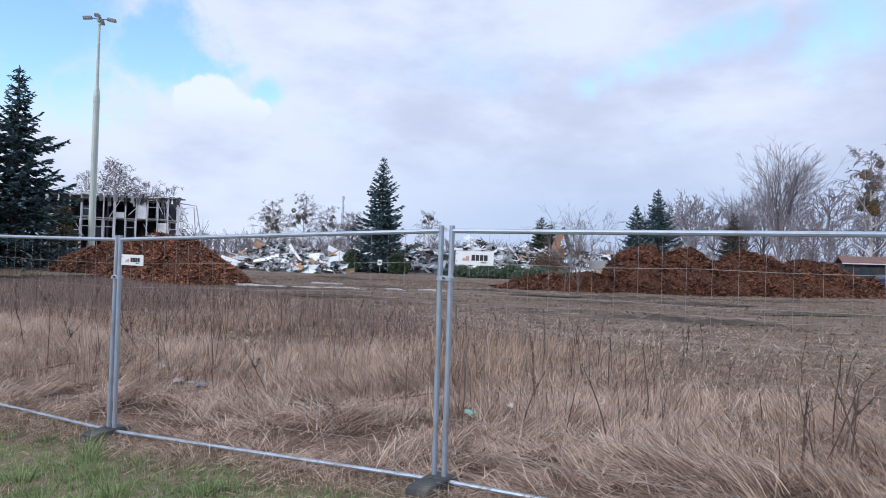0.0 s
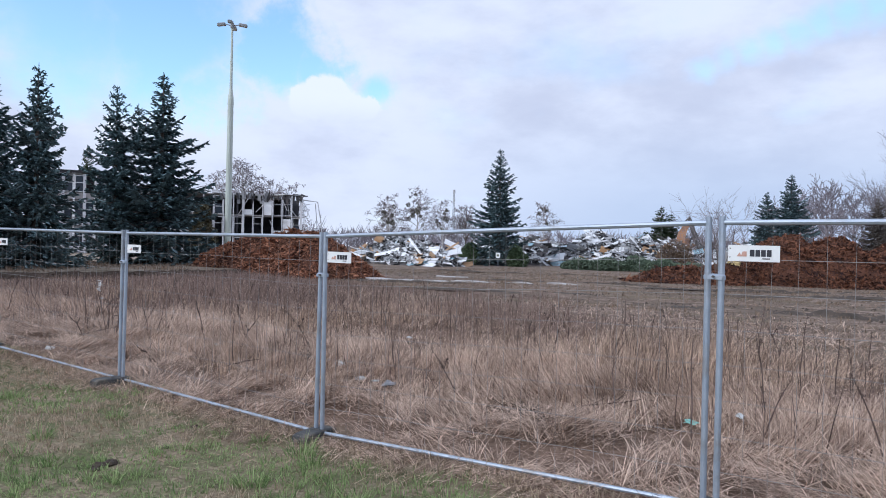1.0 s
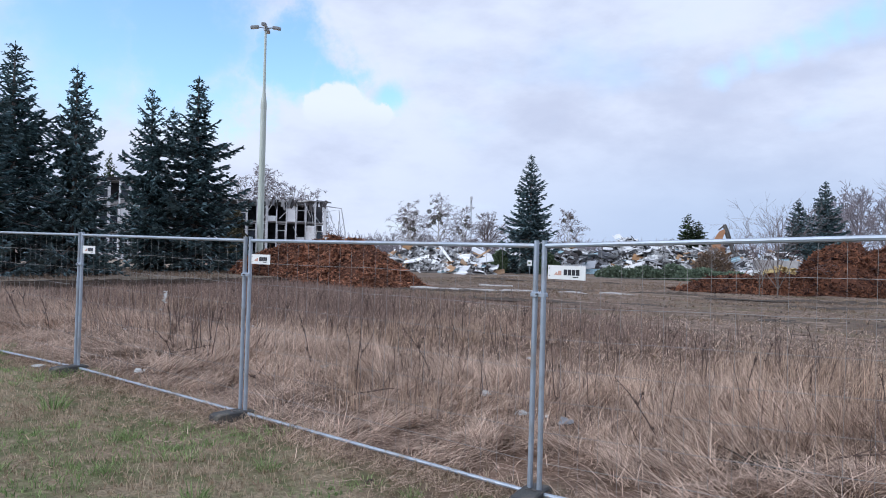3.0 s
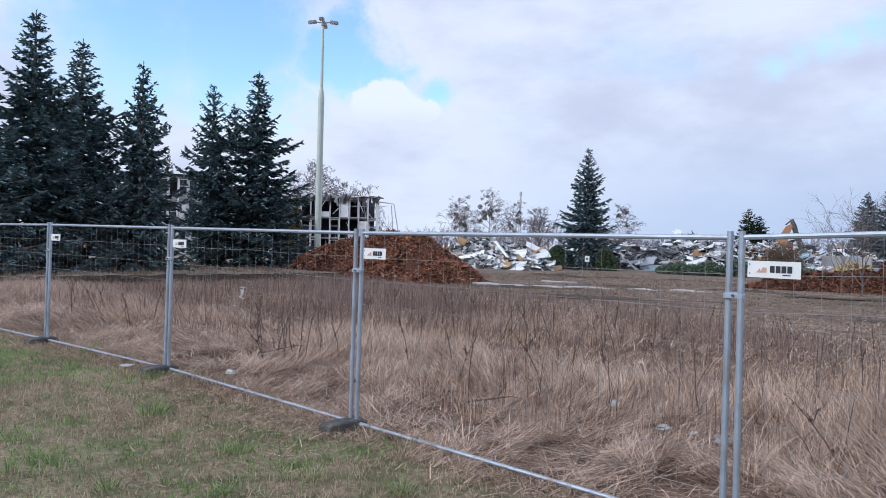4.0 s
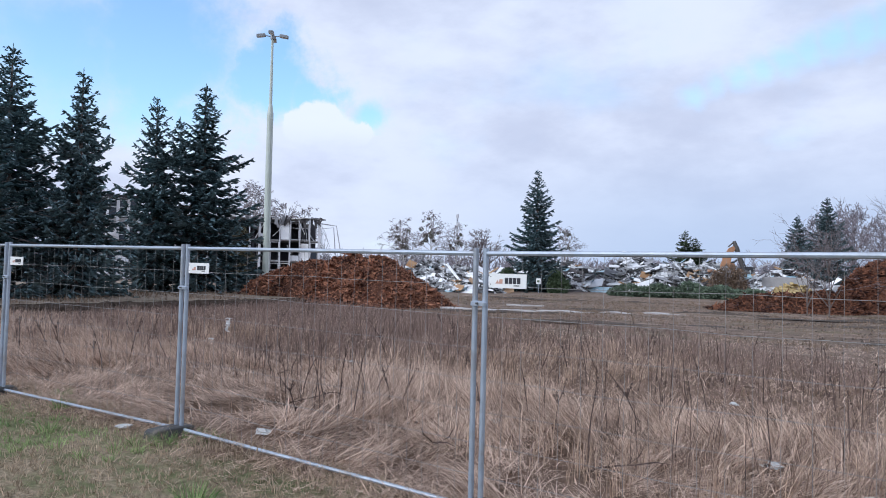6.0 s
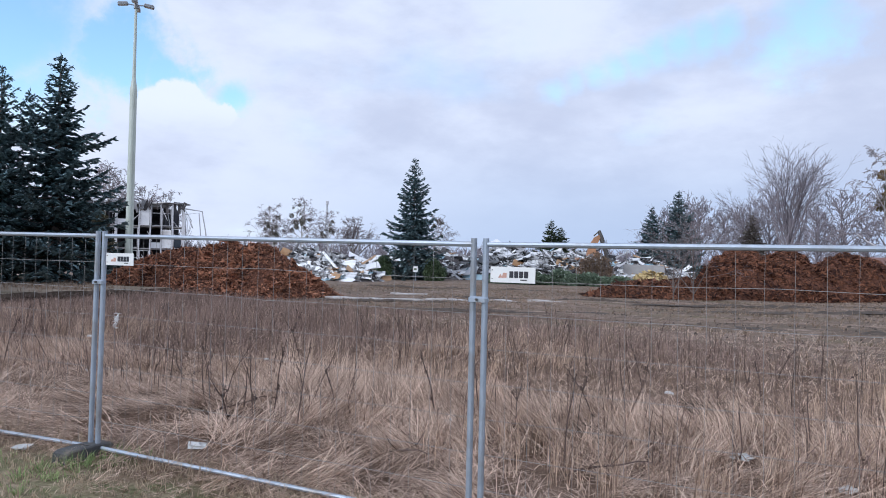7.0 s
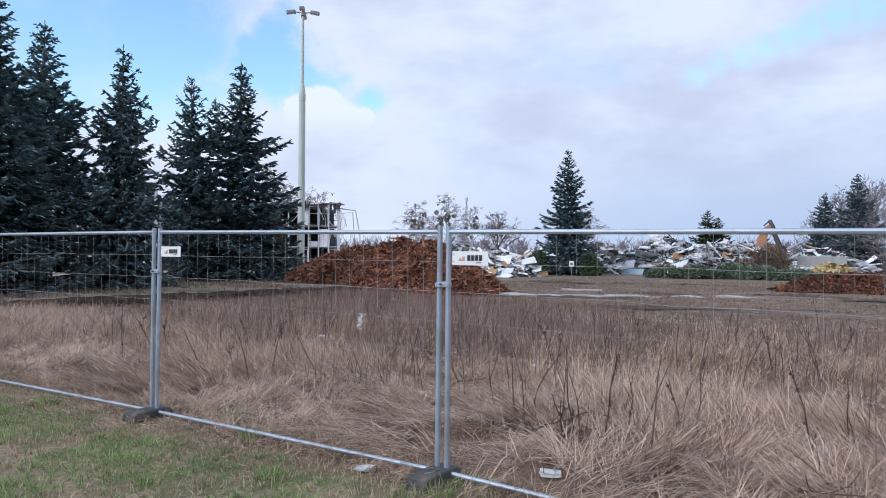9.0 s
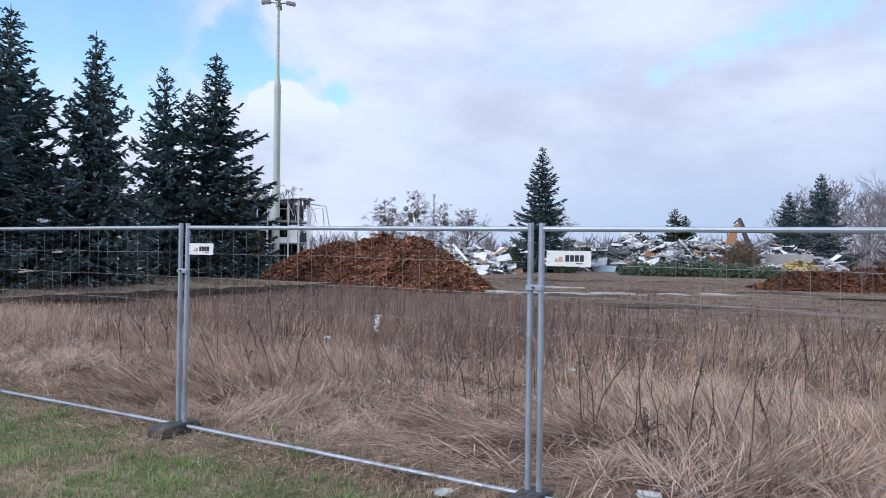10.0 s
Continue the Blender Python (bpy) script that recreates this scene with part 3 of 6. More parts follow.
# ---- heaps of bark chips ----
def heap(name, label, lumps, step, chips, material, mulch, seed, size=(0.05, 0.20)):
    """A heap whose height is the smooth sum of rounded cones (x, y, rx, ry, height, turn), strewn with chips."""
    rs = np.random.RandomState(seed)

    def height(x, y):
        best = np.full_like(x, -0.25)
        for lx, ly, rx, ry, h, tn in lumps:
            c, s = math.cos(radians(tn)), math.sin(radians(tn))
            u, v = ((x - lx) * c + (y - ly) * s) / rx, (-(x - lx) * s + (y - ly) * c) / ry
            r = np.sqrt(u * u + v * v)
            hh = h * np.where(r < 1, 1.02 - r ** 1.75, 0.02 - 1.75 * (r - 1))
            k = 0.35
            best = np.log(np.exp(best / k) + np.exp(hh / k)) * k
        rise = np.clip(best / 0.8, 0.25, 1)
        return best + rise * (0.15 * field_noise(x, y, 1.9, seed) + 0.10 * np.abs(field_noise(x, y, 4.5, seed + 1)) + 0.09 * field_noise(x, y, 8.5, seed + 2))

    x0, x1 = min(l[0] - 1.3 * max(l[2], l[3]) for l in lumps), max(l[0] + 1.3 * max(l[2], l[3]) for l in lumps)
    y0, y1 = min(l[1] - 1.3 * max(l[2], l[3]) for l in lumps), max(l[1] + 1.3 * max(l[2], l[3]) for l in lumps)
    xs, ys = np.arange(x0, x1, step), np.arange(y0, y1, step)
    X, Y = np.meshgrid(xs, ys)
    Z = height(X, Y)
    keep = Z > -0.12
    nx = len(xs)
    idx = (np.arange(len(ys) - 1)[:, None] * nx + np.arange(nx - 1)[None])
    ok = keep[:-1, :-1] | keep[1:, 1:] | keep[:-1, 1:] | keep[1:, :-1]
    i = idx[ok]
    tris = np.concatenate([np.stack([i, i + 1, i + nx + 1], 1), np.stack([i, i + nx + 1, i + nx], 1)])
    used, inv = np.unique(tris, return_inverse=True)
    v = np.stack([X.ravel(), Y.ravel(), np.maximum(Z.ravel(), -0.06)], 1)[used]
    cx, cy = (x0 + x1) / 2, (y0 + y1) / 2
    v = v - [cx, cy, 0]
    h = thing(name, label, "heap", pose(cx, cy, 0))
    part("mound", raw_mesh("mound", v, inv.reshape(-1, 3), mulch), None, h)
    px, py = rs.uniform(x0, x1, chips * 4), rs.uniform(y0, y1, chips * 4)
    pz = height(px, py)
    sel = np.flatnonzero(pz > -0.02)[:chips]
    px, py, pz = px[sel] - cx, py[sel] - cy, pz[sel]
    n = len(px)
    clump = np.clip(1 + 0.6 * field_noise(px, py + 0.8 * pz, 2.6, seed + 3), 0.5, 1.9)
    L, W = rs.uniform(*size, n) * clump * np.where(rs.uniform(0, 1, n) < 0.06, 1.9, 1.0), rs.uniform(0.02, 0.065, n) * clump
    d = rs.normal(size=(n, 3)) * [1, 1, 0.6]
    d /= np.linalg.norm(d, axis=1)[:, None]
    e = np.cross(d, rs.normal(size=(n, 3)))
    e /= np.linalg.norm(e, axis=1)[:, None]
    c = np.stack([px, py, pz + 0.02], 1)
    vv = np.empty((n, 4, 3))
    vv[:, 0], vv[:, 2] = c - d * L[:, None], c + d * L[:, None]
    vv[:, 1], vv[:, 3] = c - e * W[:, None], c + e * W[:, None] + [0, 0, 0.03]
    t = np.array([[0, 1, 2], [0, 2, 3]])
    tr = (t[None] + 4 * np.arange(n)[:, None, None]).reshape(-1, 3)
    part("chip_cover", raw_mesh("chip_cover", vv.reshape(-1, 3), tr, material), None, h, kind="stuff")
    return h


heap("bark_heap", "large rounded heap of orange-brown bark chips on the yard",
     [(-31.6, 28.1, 4.6, 3.6, 2.12, 15), (-34.6, 27.4, 3.6, 3.1, 1.95, 20), (-29.2, 27.9, 3.3, 3.1, 2.12, 0), (-32.9, 26.6, 2.4, 2.2, 1.9, 0)], 0.16, 32000, CHIP, MULCH, 11)
heap("bark_heap", "long heap of dark red-brown bark chips with several humps",
     [(-8.7, 46.2, 3.0, 3.0, 2.85, 30), (-6.2, 47.6, 3.6, 2.9, 2.6, 40), (-2.6, 50.4, 4.4, 3.0, 2.7, 42), (0.9, 53.6, 4.2, 2.8, 2.25, 42), (3.4, 56.0, 2.6, 2.2, 1.3, 42)], 0.18, 38000, CHIP2, MULCH, 12, (0.06, 0.24))
heap("bark_heap", "low spread heap of dark red bark chips", [(-14.0, 43.2, 2.7, 2.0, 0.72, 10), (-11.6, 44.0, 2.4, 2.1, 0.85, 10)], 0.18, 9000, CHIP2, MULCH, 13, (0.06, 0.22))


# ---- spruces ----
def spruce_meshes(seed, H, R, density=1.0, droop=0.34, power=0.8, fork=False):
    """Trunk, limbs and needles of a spruce: whorls of drooping limbs, each hung with many short sprays."""
    rs = np.random.RandomState(seed)
    trunk, limbs = Build(), Build()
    trunk.tube([(0, 0, -0.1), (0, 0, 0.5), (rs.uniform(-.05, .05), 0, H * 0.5), (0, 0, H * 0.98)], [R * 0.07 + 0.05, R * 0.06 + 0.04, R * 0.035 + 0.02, 0.012], 7)
    cs, ds, ls, ws = [], [], [], []

    size_at = [1.0]

    def spray(p, d, l, w):
        cs.append(p)
        ds.append(d)
        k = size_at[0]
        ls.append(l * k)
        ws.append(w * k)

    def cone(x0, y0, H, R, zlow):
        z = zlow
        lobes = rs.uniform(0, 6.28, 3)
        while z < H - 0.15:
            q = 1 - z / H
            size_at[0] = 0.5 + 0.6 * min(1.0, 2.6 * q)
            reach = R * (q ** power) * (0.97 + 0.10 * math.sin(z * 1.9 + seed)) * (1 - 0.25 * max(0.0, q - 0.72)) + 0.06
            for j in range(int(75 * q)):
                a, rr = rs.uniform(0, 6.28), reach * rs.uniform(0.03, 0.50)
                spray((x0 + rr * math.cos(a), y0 + rr * math.sin(a), z + rs.uniform(-0.3, 0.2)), (math.cos(a), math.sin(a), rs.uniform(-0.6, 0.1)), rs.uniform(0.2, 0.36), rs.uniform(0.06, 0.11))
            nb = max(4, int(3.5 + 6.5 * min(q * 1.7, 1.0)))
            a0 = rs.uniform(0, 6.28)
            for k in range(nb):
                a = a0 + 6.283 * k / nb + rs.uniform(-0.3, 0.3)
                lobe = 1 + 0.10 * math.sin(2 * a + lobes[0] + 0.4 * z) + 0.07 * math.sin(3 * a + lobes[1] - 0.7 * z)
                L = reach * lobe * float(rs.choice([0.62, 0.85, 1.0, 1.0, 1.2])) * rs.uniform(0.92, 1.08)
                zb = z + rs.uniform(-0.13, 0.13)
                up = 0.50 * (1 - q) ** 3.0 + 0.10 - droop * min(1.0, q * 1.3) * rs.uniform(0.7, 1.4)
                tip = 0.20 + 0.10 * q
                ca, sa_ = math.cos(a), math.sin(a)

                def along(t):
                    return x0 + ca * L * t, y0 + sa_ * L * t, zb + L * (up * t + tip * t ** 3)

                limbs.tube([along(t) for t in (0, 0.5, 1.0)], [0.012 + 0.012 * L, 0.008 + 0.006 * L, 0.004], 3, False)
                for j in range(int(5 + L * 11 * density)):
                    t = rs.uniform(0.15, 1.03)
                    px, py, pz = along(t)
                    az = a + rs.normal(0, 0.45)
                    spray((px, py, pz - rs.uniform(0.0, 0.06)), (math.cos(az), math.sin(az), up + 3 * tip * t * t * 0.7 + rs.uniform(-0.25, 0.25)), rs.uniform(0.14, 0.26), rs.uniform(0.034, 0.058))
                for m in range(int(4 + L * 5.5 * density)):
                    t = 0.16 + 0.84 * rs.uniform() ** 0.85
                    px, py, pz = along(t)
                    side = rs.choice([-1, 1])
                    l2 = (0.36 * L * (1.10 - t) + 0.16) * rs.uniform(0.6, 1.15)
                    az = a + side * rs.uniform(0.45, 1.05)
                    fall = rs.uniform(0.08, 0.55)
                    c2, s2 = math.cos(az), math.sin(az)
                    for j in range(max(2, int(l2 / 0.105))):
                        f = (j + rs.uniform(0.2, 1.0)) * 0.105
                        aj = az + rs.normal(0, 0.4)
                        spray((px + c2 * f, py + s2 * f, pz - fall * f + 0.2 * f * f - rs.uniform(0, 0.05)), (math.cos(aj), math.sin(aj), -fall * rs.uniform(0.4, 1.2) + rs.uniform(-0.1, 0.2)), rs.uniform(0.12, 0.21), rs.uniform(0.030, 0.055))
            z += rs.uniform(0.46, 0.66) * (0.55 + 0.5 * q)
        for j in range(16):
            az = rs.uniform(0, 6.28)
            spray((x0, y0, H - 0.7 * j / 16), (math.cos(az) * 0.5, math.sin(az) * 0.5, 1.0), 0.17, 0.03)

    cone(0, 0, H, R, 0.25)
    if fork:
        cone(R * 0.58, 0.1, H * 0.91, R * 0.8, H * 0.68)
    c, d = np.array(cs), np.array(ds)
    n = len(c)
    d /= np.linalg.norm(d, axis=1)[:, None]
    L, W = np.array(ls)[:, None], np.array(ws)[:, None]
    e = np.cross(d, [0, 0, 1.0]) + rs.normal(size=(n, 3)) * 0.25
    e /= np.linalg.norm(e, axis=1)[:, None]
    u = np.cross(d, e)
    v = np.empty((n, 5, 3))
    v[:, 0], v[:, 1] = c - d * L * 0.6, c + d * L
    v[:, 2], v[:, 3] = c + e * W * 1.6 - u * W * 0.5, c - e * W * 1.6 - u * W * 0.5
    v[:, 4] = c + u * W * 1.3
    t = np.array([[0, 2, 4], [2, 1, 4], [0, 4, 3], [4, 1, 3]])
    tris = (t[None] + 5 * np.arange(n)[:, None, None]).reshape(-1, 3)
    return trunk.mesh("trunk", BARK), limbs.mesh("limbs", BARK), v.reshape(-1, 3), tris


def spruce_kind(seed, H, R, needles, **kw):
    tr, li, v, t = spruce_meshes(seed, H, R, **kw)
    return tr, li, raw_mesh("needles", v, t, needles)


def plant_spruce(kind, x, y, z, turn, sc, label, group="", slim=1.0):
    s = thing("spruce_tree", label, "spruce tree", pose(x, y, z, 0, 0, turn) @ Matrix.Diagonal((sc * slim, sc * slim, sc, 1)), group)
    for nm, me in zip(("trunk", "branchwork", "needle_cover"), kind):
        part(nm, me, None, s, kind="" if nm == "trunk" else "stuff")
    return s


BLUE_A = spruce_kind(1, 11.0, 4.0, SPRUCE_B, density=1.15, power=1.0)
BLUE_B = spruce_kind(2, 9.4, 3.6, SPRUCE_B, density=1.1, droop=0.40, power=1.0)
BLUE_C = spruce_kind(3, 10.6, 2.6, SPRUCE_B, density=1.15, fork=True, power=0.72)
SPIRE = spruce_kind(4, 12.6, 3.85, SPRUCE_B, density=1.2, power=0.95, droop=0.28)
GREEN = spruce_kind(5, 9.5, 3.5, SPRUCE_G, density=0.95, power=0.9)
FAR_A = spruce_kind(6, 11.0, 3.8, SPRUCE_B, density=1.4, power=0.9)
ROW = "row of blue spruces"
BL = "tall blue spruce with drooping dense branches"
plant_spruce(BLUE_C, -42.0, 23.0, 0.3, 45, 1.03, "blue spruce with a forked top and ragged branches", ROW, 0.80)
plant_spruce(BLUE_A, -41.2, 25.6, 0.3, 40, 1.11, BL, ROW)
plant_spruce(BLUE_B, -36.2, 15.9, 0.3, 100, 1.06, BL, ROW, 0.74)
plant_spruce(BLUE_A, -41.5, 15.2, 0.3, 150, 1.07, BL, ROW)
plant_spruce(BLUE_A, -38.0, 11.8, 0.3, 260, 1.06, BL, ROW)
plant_spruce(BLUE_B, -35.0, 8.2, 0.3, 200, 1.05, BL, ROW)
plant_spruce(GREEN, -122.0, 61.2, 0.0, 20, 1.90, "green spruce far behind the stripped building wing", slim=0.5)
plant_spruce(SPIRE, -40.8, 65.3, 0.0, 10, 1.0, "single slender blue spruce standing on the yard")
plant_spruce(GREEN, -43.8, 123.5, 0.0, 0, 1.05, "far dark green spruce behind the rubble", slim=1.25)
plant_spruce(GREEN, -42.3, 124.5, 0.0, 60, 0.92, "far dark green spruce behind the rubble", slim=1.25)
plant_spruce(FAR_A, -20.2, 109.2, 0.0, 75, 1.2, "far tall spruce behind the bark heaps")
plant_spruce(FAR_A, -25.4, 118.6, 0.0, 30, 1.06, "far narrow spruce behind the bark heaps")
FAR_BROWN = (GREEN[0], GREEN[1], GREEN[2].copy())
FAR_BROWN[2].materials[0] = BROWN_HAZED
plant_spruce(FAR_BROWN, -10.6, 119.5, 0.0, 130, 1.1, "far brownish spruce, its colour paled for haze, under the bare poplar")


# ---- bare trees ----
def bare_tree_meshes(seed, H, spread, wood, twig_mat, up=0.75, limbs_n=16, trunk_r=0.3, trunk_to=0.55, hang=0.0, twig_r=0.02, fan=5, low=0.18, high=0.90):
    rs = np.random.RandomState(seed)
    wood_b, twigs = Build(), Build()

    def grow(p, d, L, r, lvl):
        pts, dirs = [Vector(p)], []
        d = Vector(d).normalized()
        segs = 3 if lvl < 3 else 2
        for k in range(segs):
            d = (d + Vector(rs.normal(size=3)) * 0.16 + Vector((0, 0, (0.10 * up if lvl < 2 else -hang)))).normalized()
            pts.append(pts[-1] + d * L / segs)
            dirs.append(d.copy())
        rad = [r * (1 - 0.6 * k / segs) for k in range(segs + 1)]
        (wood_b if lvl < 2 else twigs).tube(pts, rad, 5 if lvl < 2 else 3, False)
        if lvl >= 4:
            return
        for k in range(fan if lvl > 1 else fan + 1):
            s = rs.uniform(0.3, 1.0)
            i = min(int(s * segs), segs - 1)
            q = pts[i].lerp(pts[i + 1], s * segs - i)
            side = Vector(rs.normal(size=3))
            side = (side - side.dot(dirs[i]) * dirs[i]).normalized()
            nd = dirs[i] * (0.6 + 0.5 * up) + side * rs.uniform(0.45, 0.95)
            grow(q, nd, L * rs.uniform(0.42, 0.62), max(twig_r, rad[i] * 0.5), lvl + 1)

    tp = [Vector((0, 0, -0.1)), Vector((0.03 * H * rs.uniform(-.5, .5), 0, H * trunk_to * 0.5)), Vector((0, 0.02 * H * rs.uniform(-1, 1), H * trunk_to)), Vector((0, 0, H * 0.93))]
    trunk = Build().tube(tp, [trunk_r, trunk_r * 0.8, trunk_r * 0.5, twig_r], 7)
    for k in range(limbs_n):
        s = low + (high - low) * (k + rs.uniform(0, 1)) / limbs_n
        z = H * s
        a = 2.4 * k + rs.uniform(-0.5, 0.5)
        L = spread * (1.15 - 0.75 * s) * rs.uniform(0.75, 1.15)
        d = Vector((math.cos(a), math.sin(a), up * rs.uniform(0.7, 1.5)))
        grow((0, 0, z), d, min(L, (H - z) * 1.05 + 0.6), trunk_r * (0.45 - 0.3 * s) + twig_r, 1)
    return trunk.mesh("trunk", wood), wood_b.mesh("limbs", wood), twigs.mesh("twigs", twig_mat)


def plant_tree(kind, x, y, turn, sc, label, mistle=0, seed=0, name="bare_tree", H=12.0, spread=3.0, yellow=False):
    s = thing(name, label, "tree", pose(x, y, 0, 0, 0, turn) @ Matrix.Diagonal((sc, sc, sc, 1)))
    for nm, me in zip(("trunk", "branchwork", "twig_crown"), kind):
        part(nm, me, None, s, kind="" if nm == "trunk" else "stuff")
    rs = np.random.RandomState(seed)
    for k in range(mistle):
        a, q = rs.uniform(0, 6.28), rs.uniform(0.1, 0.75)
        part("mistletoe", MISTLE_MESH[k % 2 + (2 if yellow and k % 3 else 0)], None, s, "ball of mistletoe",
             m=pose(spread * q * math.cos(a), spread * q * math.sin(a), H * rs.uniform(0.45, 0.93), 0, 0, rs.uniform(0, 360)) @ Matrix.Diagonal((*[rs.uniform(0.4, 1.15)] * 3, 1)))
    return s


def leaf_ball(seed, n, r, size, material, squash=1.0, name="leaves"):
    rs = np.random.RandomState(seed)
    d = rs.normal(size=(n, 3))
    d /= np.linalg.norm(d, axis=1)[:, None]
    c = d * (r * rs.uniform(0.25, 1.0, n) ** 0.6)[:, None] * [1, 1, squash]
    e, f = rs.normal(size=(n, 3)) * size, (d + rs.normal(size=(n, 3)) * 0.5) * size * 1.6
    v = np.stack([c - e, c + e, c + f], 1).reshape(-1, 3)
    return raw_mesh(name, v, np.arange(3 * n).reshape(-1, 3), material)


MISTLE_MESH = [leaf_ball(s, 260, 0.62, 0.09, m, 1.0, "mistletoe") for m in (MISTLE, MISTLE_Y) for s in (1, 2)]
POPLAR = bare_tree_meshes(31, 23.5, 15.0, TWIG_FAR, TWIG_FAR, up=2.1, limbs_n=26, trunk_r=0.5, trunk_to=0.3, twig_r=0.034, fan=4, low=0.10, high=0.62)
BIRCHK = bare_tree_meshes(32, 15.0, 4.6, BIRCH, TWIG, up=0.75, limbs_n=18, trunk_r=0.2, hang=0.22, twig_r=0.033, fan=4)
ROUND = bare_tree_meshes(33, 9.0, 4.6, BARK, TWIG, up=1.1, limbs_n=16, trunk_r=0.25, trunk_to=0.3, twig_r=0.025)
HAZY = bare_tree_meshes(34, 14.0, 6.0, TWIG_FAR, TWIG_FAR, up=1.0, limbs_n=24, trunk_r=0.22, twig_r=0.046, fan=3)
plant_tree(POPLAR, -5.4, 148.0, 0, 0.80, "big bare poplar with upswept branches")
plant_tree(POPLAR, -12.5, 154.0, 130, 0.56, "bare poplar beside a bigger one")
plant_tree(HAZY, -21.4, 148.0, 20, 1.05, "hazy bare tree far behind the heaps")
plant_tree(HAZY, -27.5, 152.0, 90, 0.95, "hazy bare tree far behind the heaps")
plant_tree(HAZY, -16.0, 140.0, 70, 0.85, "hazy bare tree far behind the heaps")
plant_tree(HAZY, 2.7, 140.0, 160, 1.05, "hazy bare tree far behind the heaps")
plant_tree(HAZY, 9.5, 135.0, 220, 1.0, "hazy bare tree far behind the heaps")
plant_tree(HAZY, -1.5, 128.0, 250, 0.75, "hazy bare tree far behind the heaps")
for k in range(10):
    q = (k * 0.618) % 1
    plant_tree(HAZY, -32 + 4.6 * k, 158 + 22 * q, 47 * k, 0.7 + 0.45 * ((k * 0.38) % 1), "hazy bare tree far behind the heaps")
plant_tree(BIRCHK, 8.0, 125.0, 0, 1.36, "bare birch with yellow-brown clumps of mistletoe", 18, 3, "birch_tree", 15.0, 1.5, True)
plant_tree(BIRCHK, -92.0, 106.0, 40, 0.70, "far bare birch with mistletoe balls", 15, 4, "birch_tree", 15.0, 3.0)
plant_tree(BIRCHK, -94.5, 118.0, 140, 0.95, "far bare birch with hanging twigs", 12, 5, "birch_tree", 15.0, 3.0)
plant_tree(BIRCHK, -98.5, 113.0, 240, 0.85, "far bare birch with hanging twigs", 2, 6, "birch_tree", 15.0, 3.0)
plant_tree(BIRCHK, -90.0, 121.0, 300, 0.80, "far bare birch with hanging twigs", 9, 7, "birch_tree", 15.0, 3.0)
plant_tree(BIRCHK, -58.3, 107.1, 20, 0.65, "far bare birch with dark mistletoe balls", 6, 8, "birch_tree", 15.0, 2.4)
plant_tree(ROUND, -83.0, 119.5, 0, 1.0, "far round bare tree")
plant_tree(BIRCHK, -102.8, 79.0, 10, 1.1, "bare birch with hanging twigs behind the ruin", 0, 9, "birch_tree")
plant_tree(BIRCHK, -100.0, 83.0, 100, 0.9, "bare birch with hanging twigs behind the ruin", 0, 9, "birch_tree")
plant_tree(BIRCHK, -106.0, 76.0, 200, 0.95, "bare birch with hanging twigs behind the ruin", 0, 9, "birch_tree")
plant_tree(BIRCHK, -98.0, 86.0, 300, 0.85, "bare birch with hanging twigs behind the ruin", 0, 9, "birch_tree")
plant_tree(BIRCHK, -104.5, 81.0, 60, 1.05, "bare birch with hanging twigs behind the ruin", 0, 9, "birch_tree")
SAPLING = bare_tree_meshes(36, 5.4, 4.2, BARK, TWIG, up=1.35, limbs_n=12, trunk_r=0.055, trunk_to=0.3, twig_r=0.009, fan=3, low=0.04, high=0.6)
plant_tree(SAPLING, -10.5, 39.0, 0, 0.74, "young bare tree in front of a bark heap", name="bare_sapling")
plant_tree(SAPLING, -11.6, 40.0, 140, 0.58, "young bare tree in front of a bark heap", name="bare_sapling")


def far_woods():
    """The low, hazy belt of bare trees along the horizon."""
    rs = np.random.RandomState(77)
    b = Build()
    for k in range(1500):
        a = radians(rs.uniform(52, 175))
        d = rs.uniform(235, 330)
        x, y = -4 + d * math.cos(a), d * math.sin(a)
        H = rs.uniform(4.5, 8.0) * (1.2 if rs.uniform() < 0.12 else 1)
        b.tube([(x, y, 0), (x, y, H)], [0.16, 0.05], 3, False)
        for j in range(17):
            z = H * rs.uniform(0.08, 0.9)
            ang, L = rs.uniform(0, 6.28), H * rs.uniform(0.12, 0.3)
            b.tube([(x, y, z), (x + L * math.cos(ang), y + L * math.sin(ang), z + L * rs.uniform(0.6, 1.9))], [0.13, 0.06], 3, False)
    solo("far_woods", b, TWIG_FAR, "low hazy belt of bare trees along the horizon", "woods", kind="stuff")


far_woods()


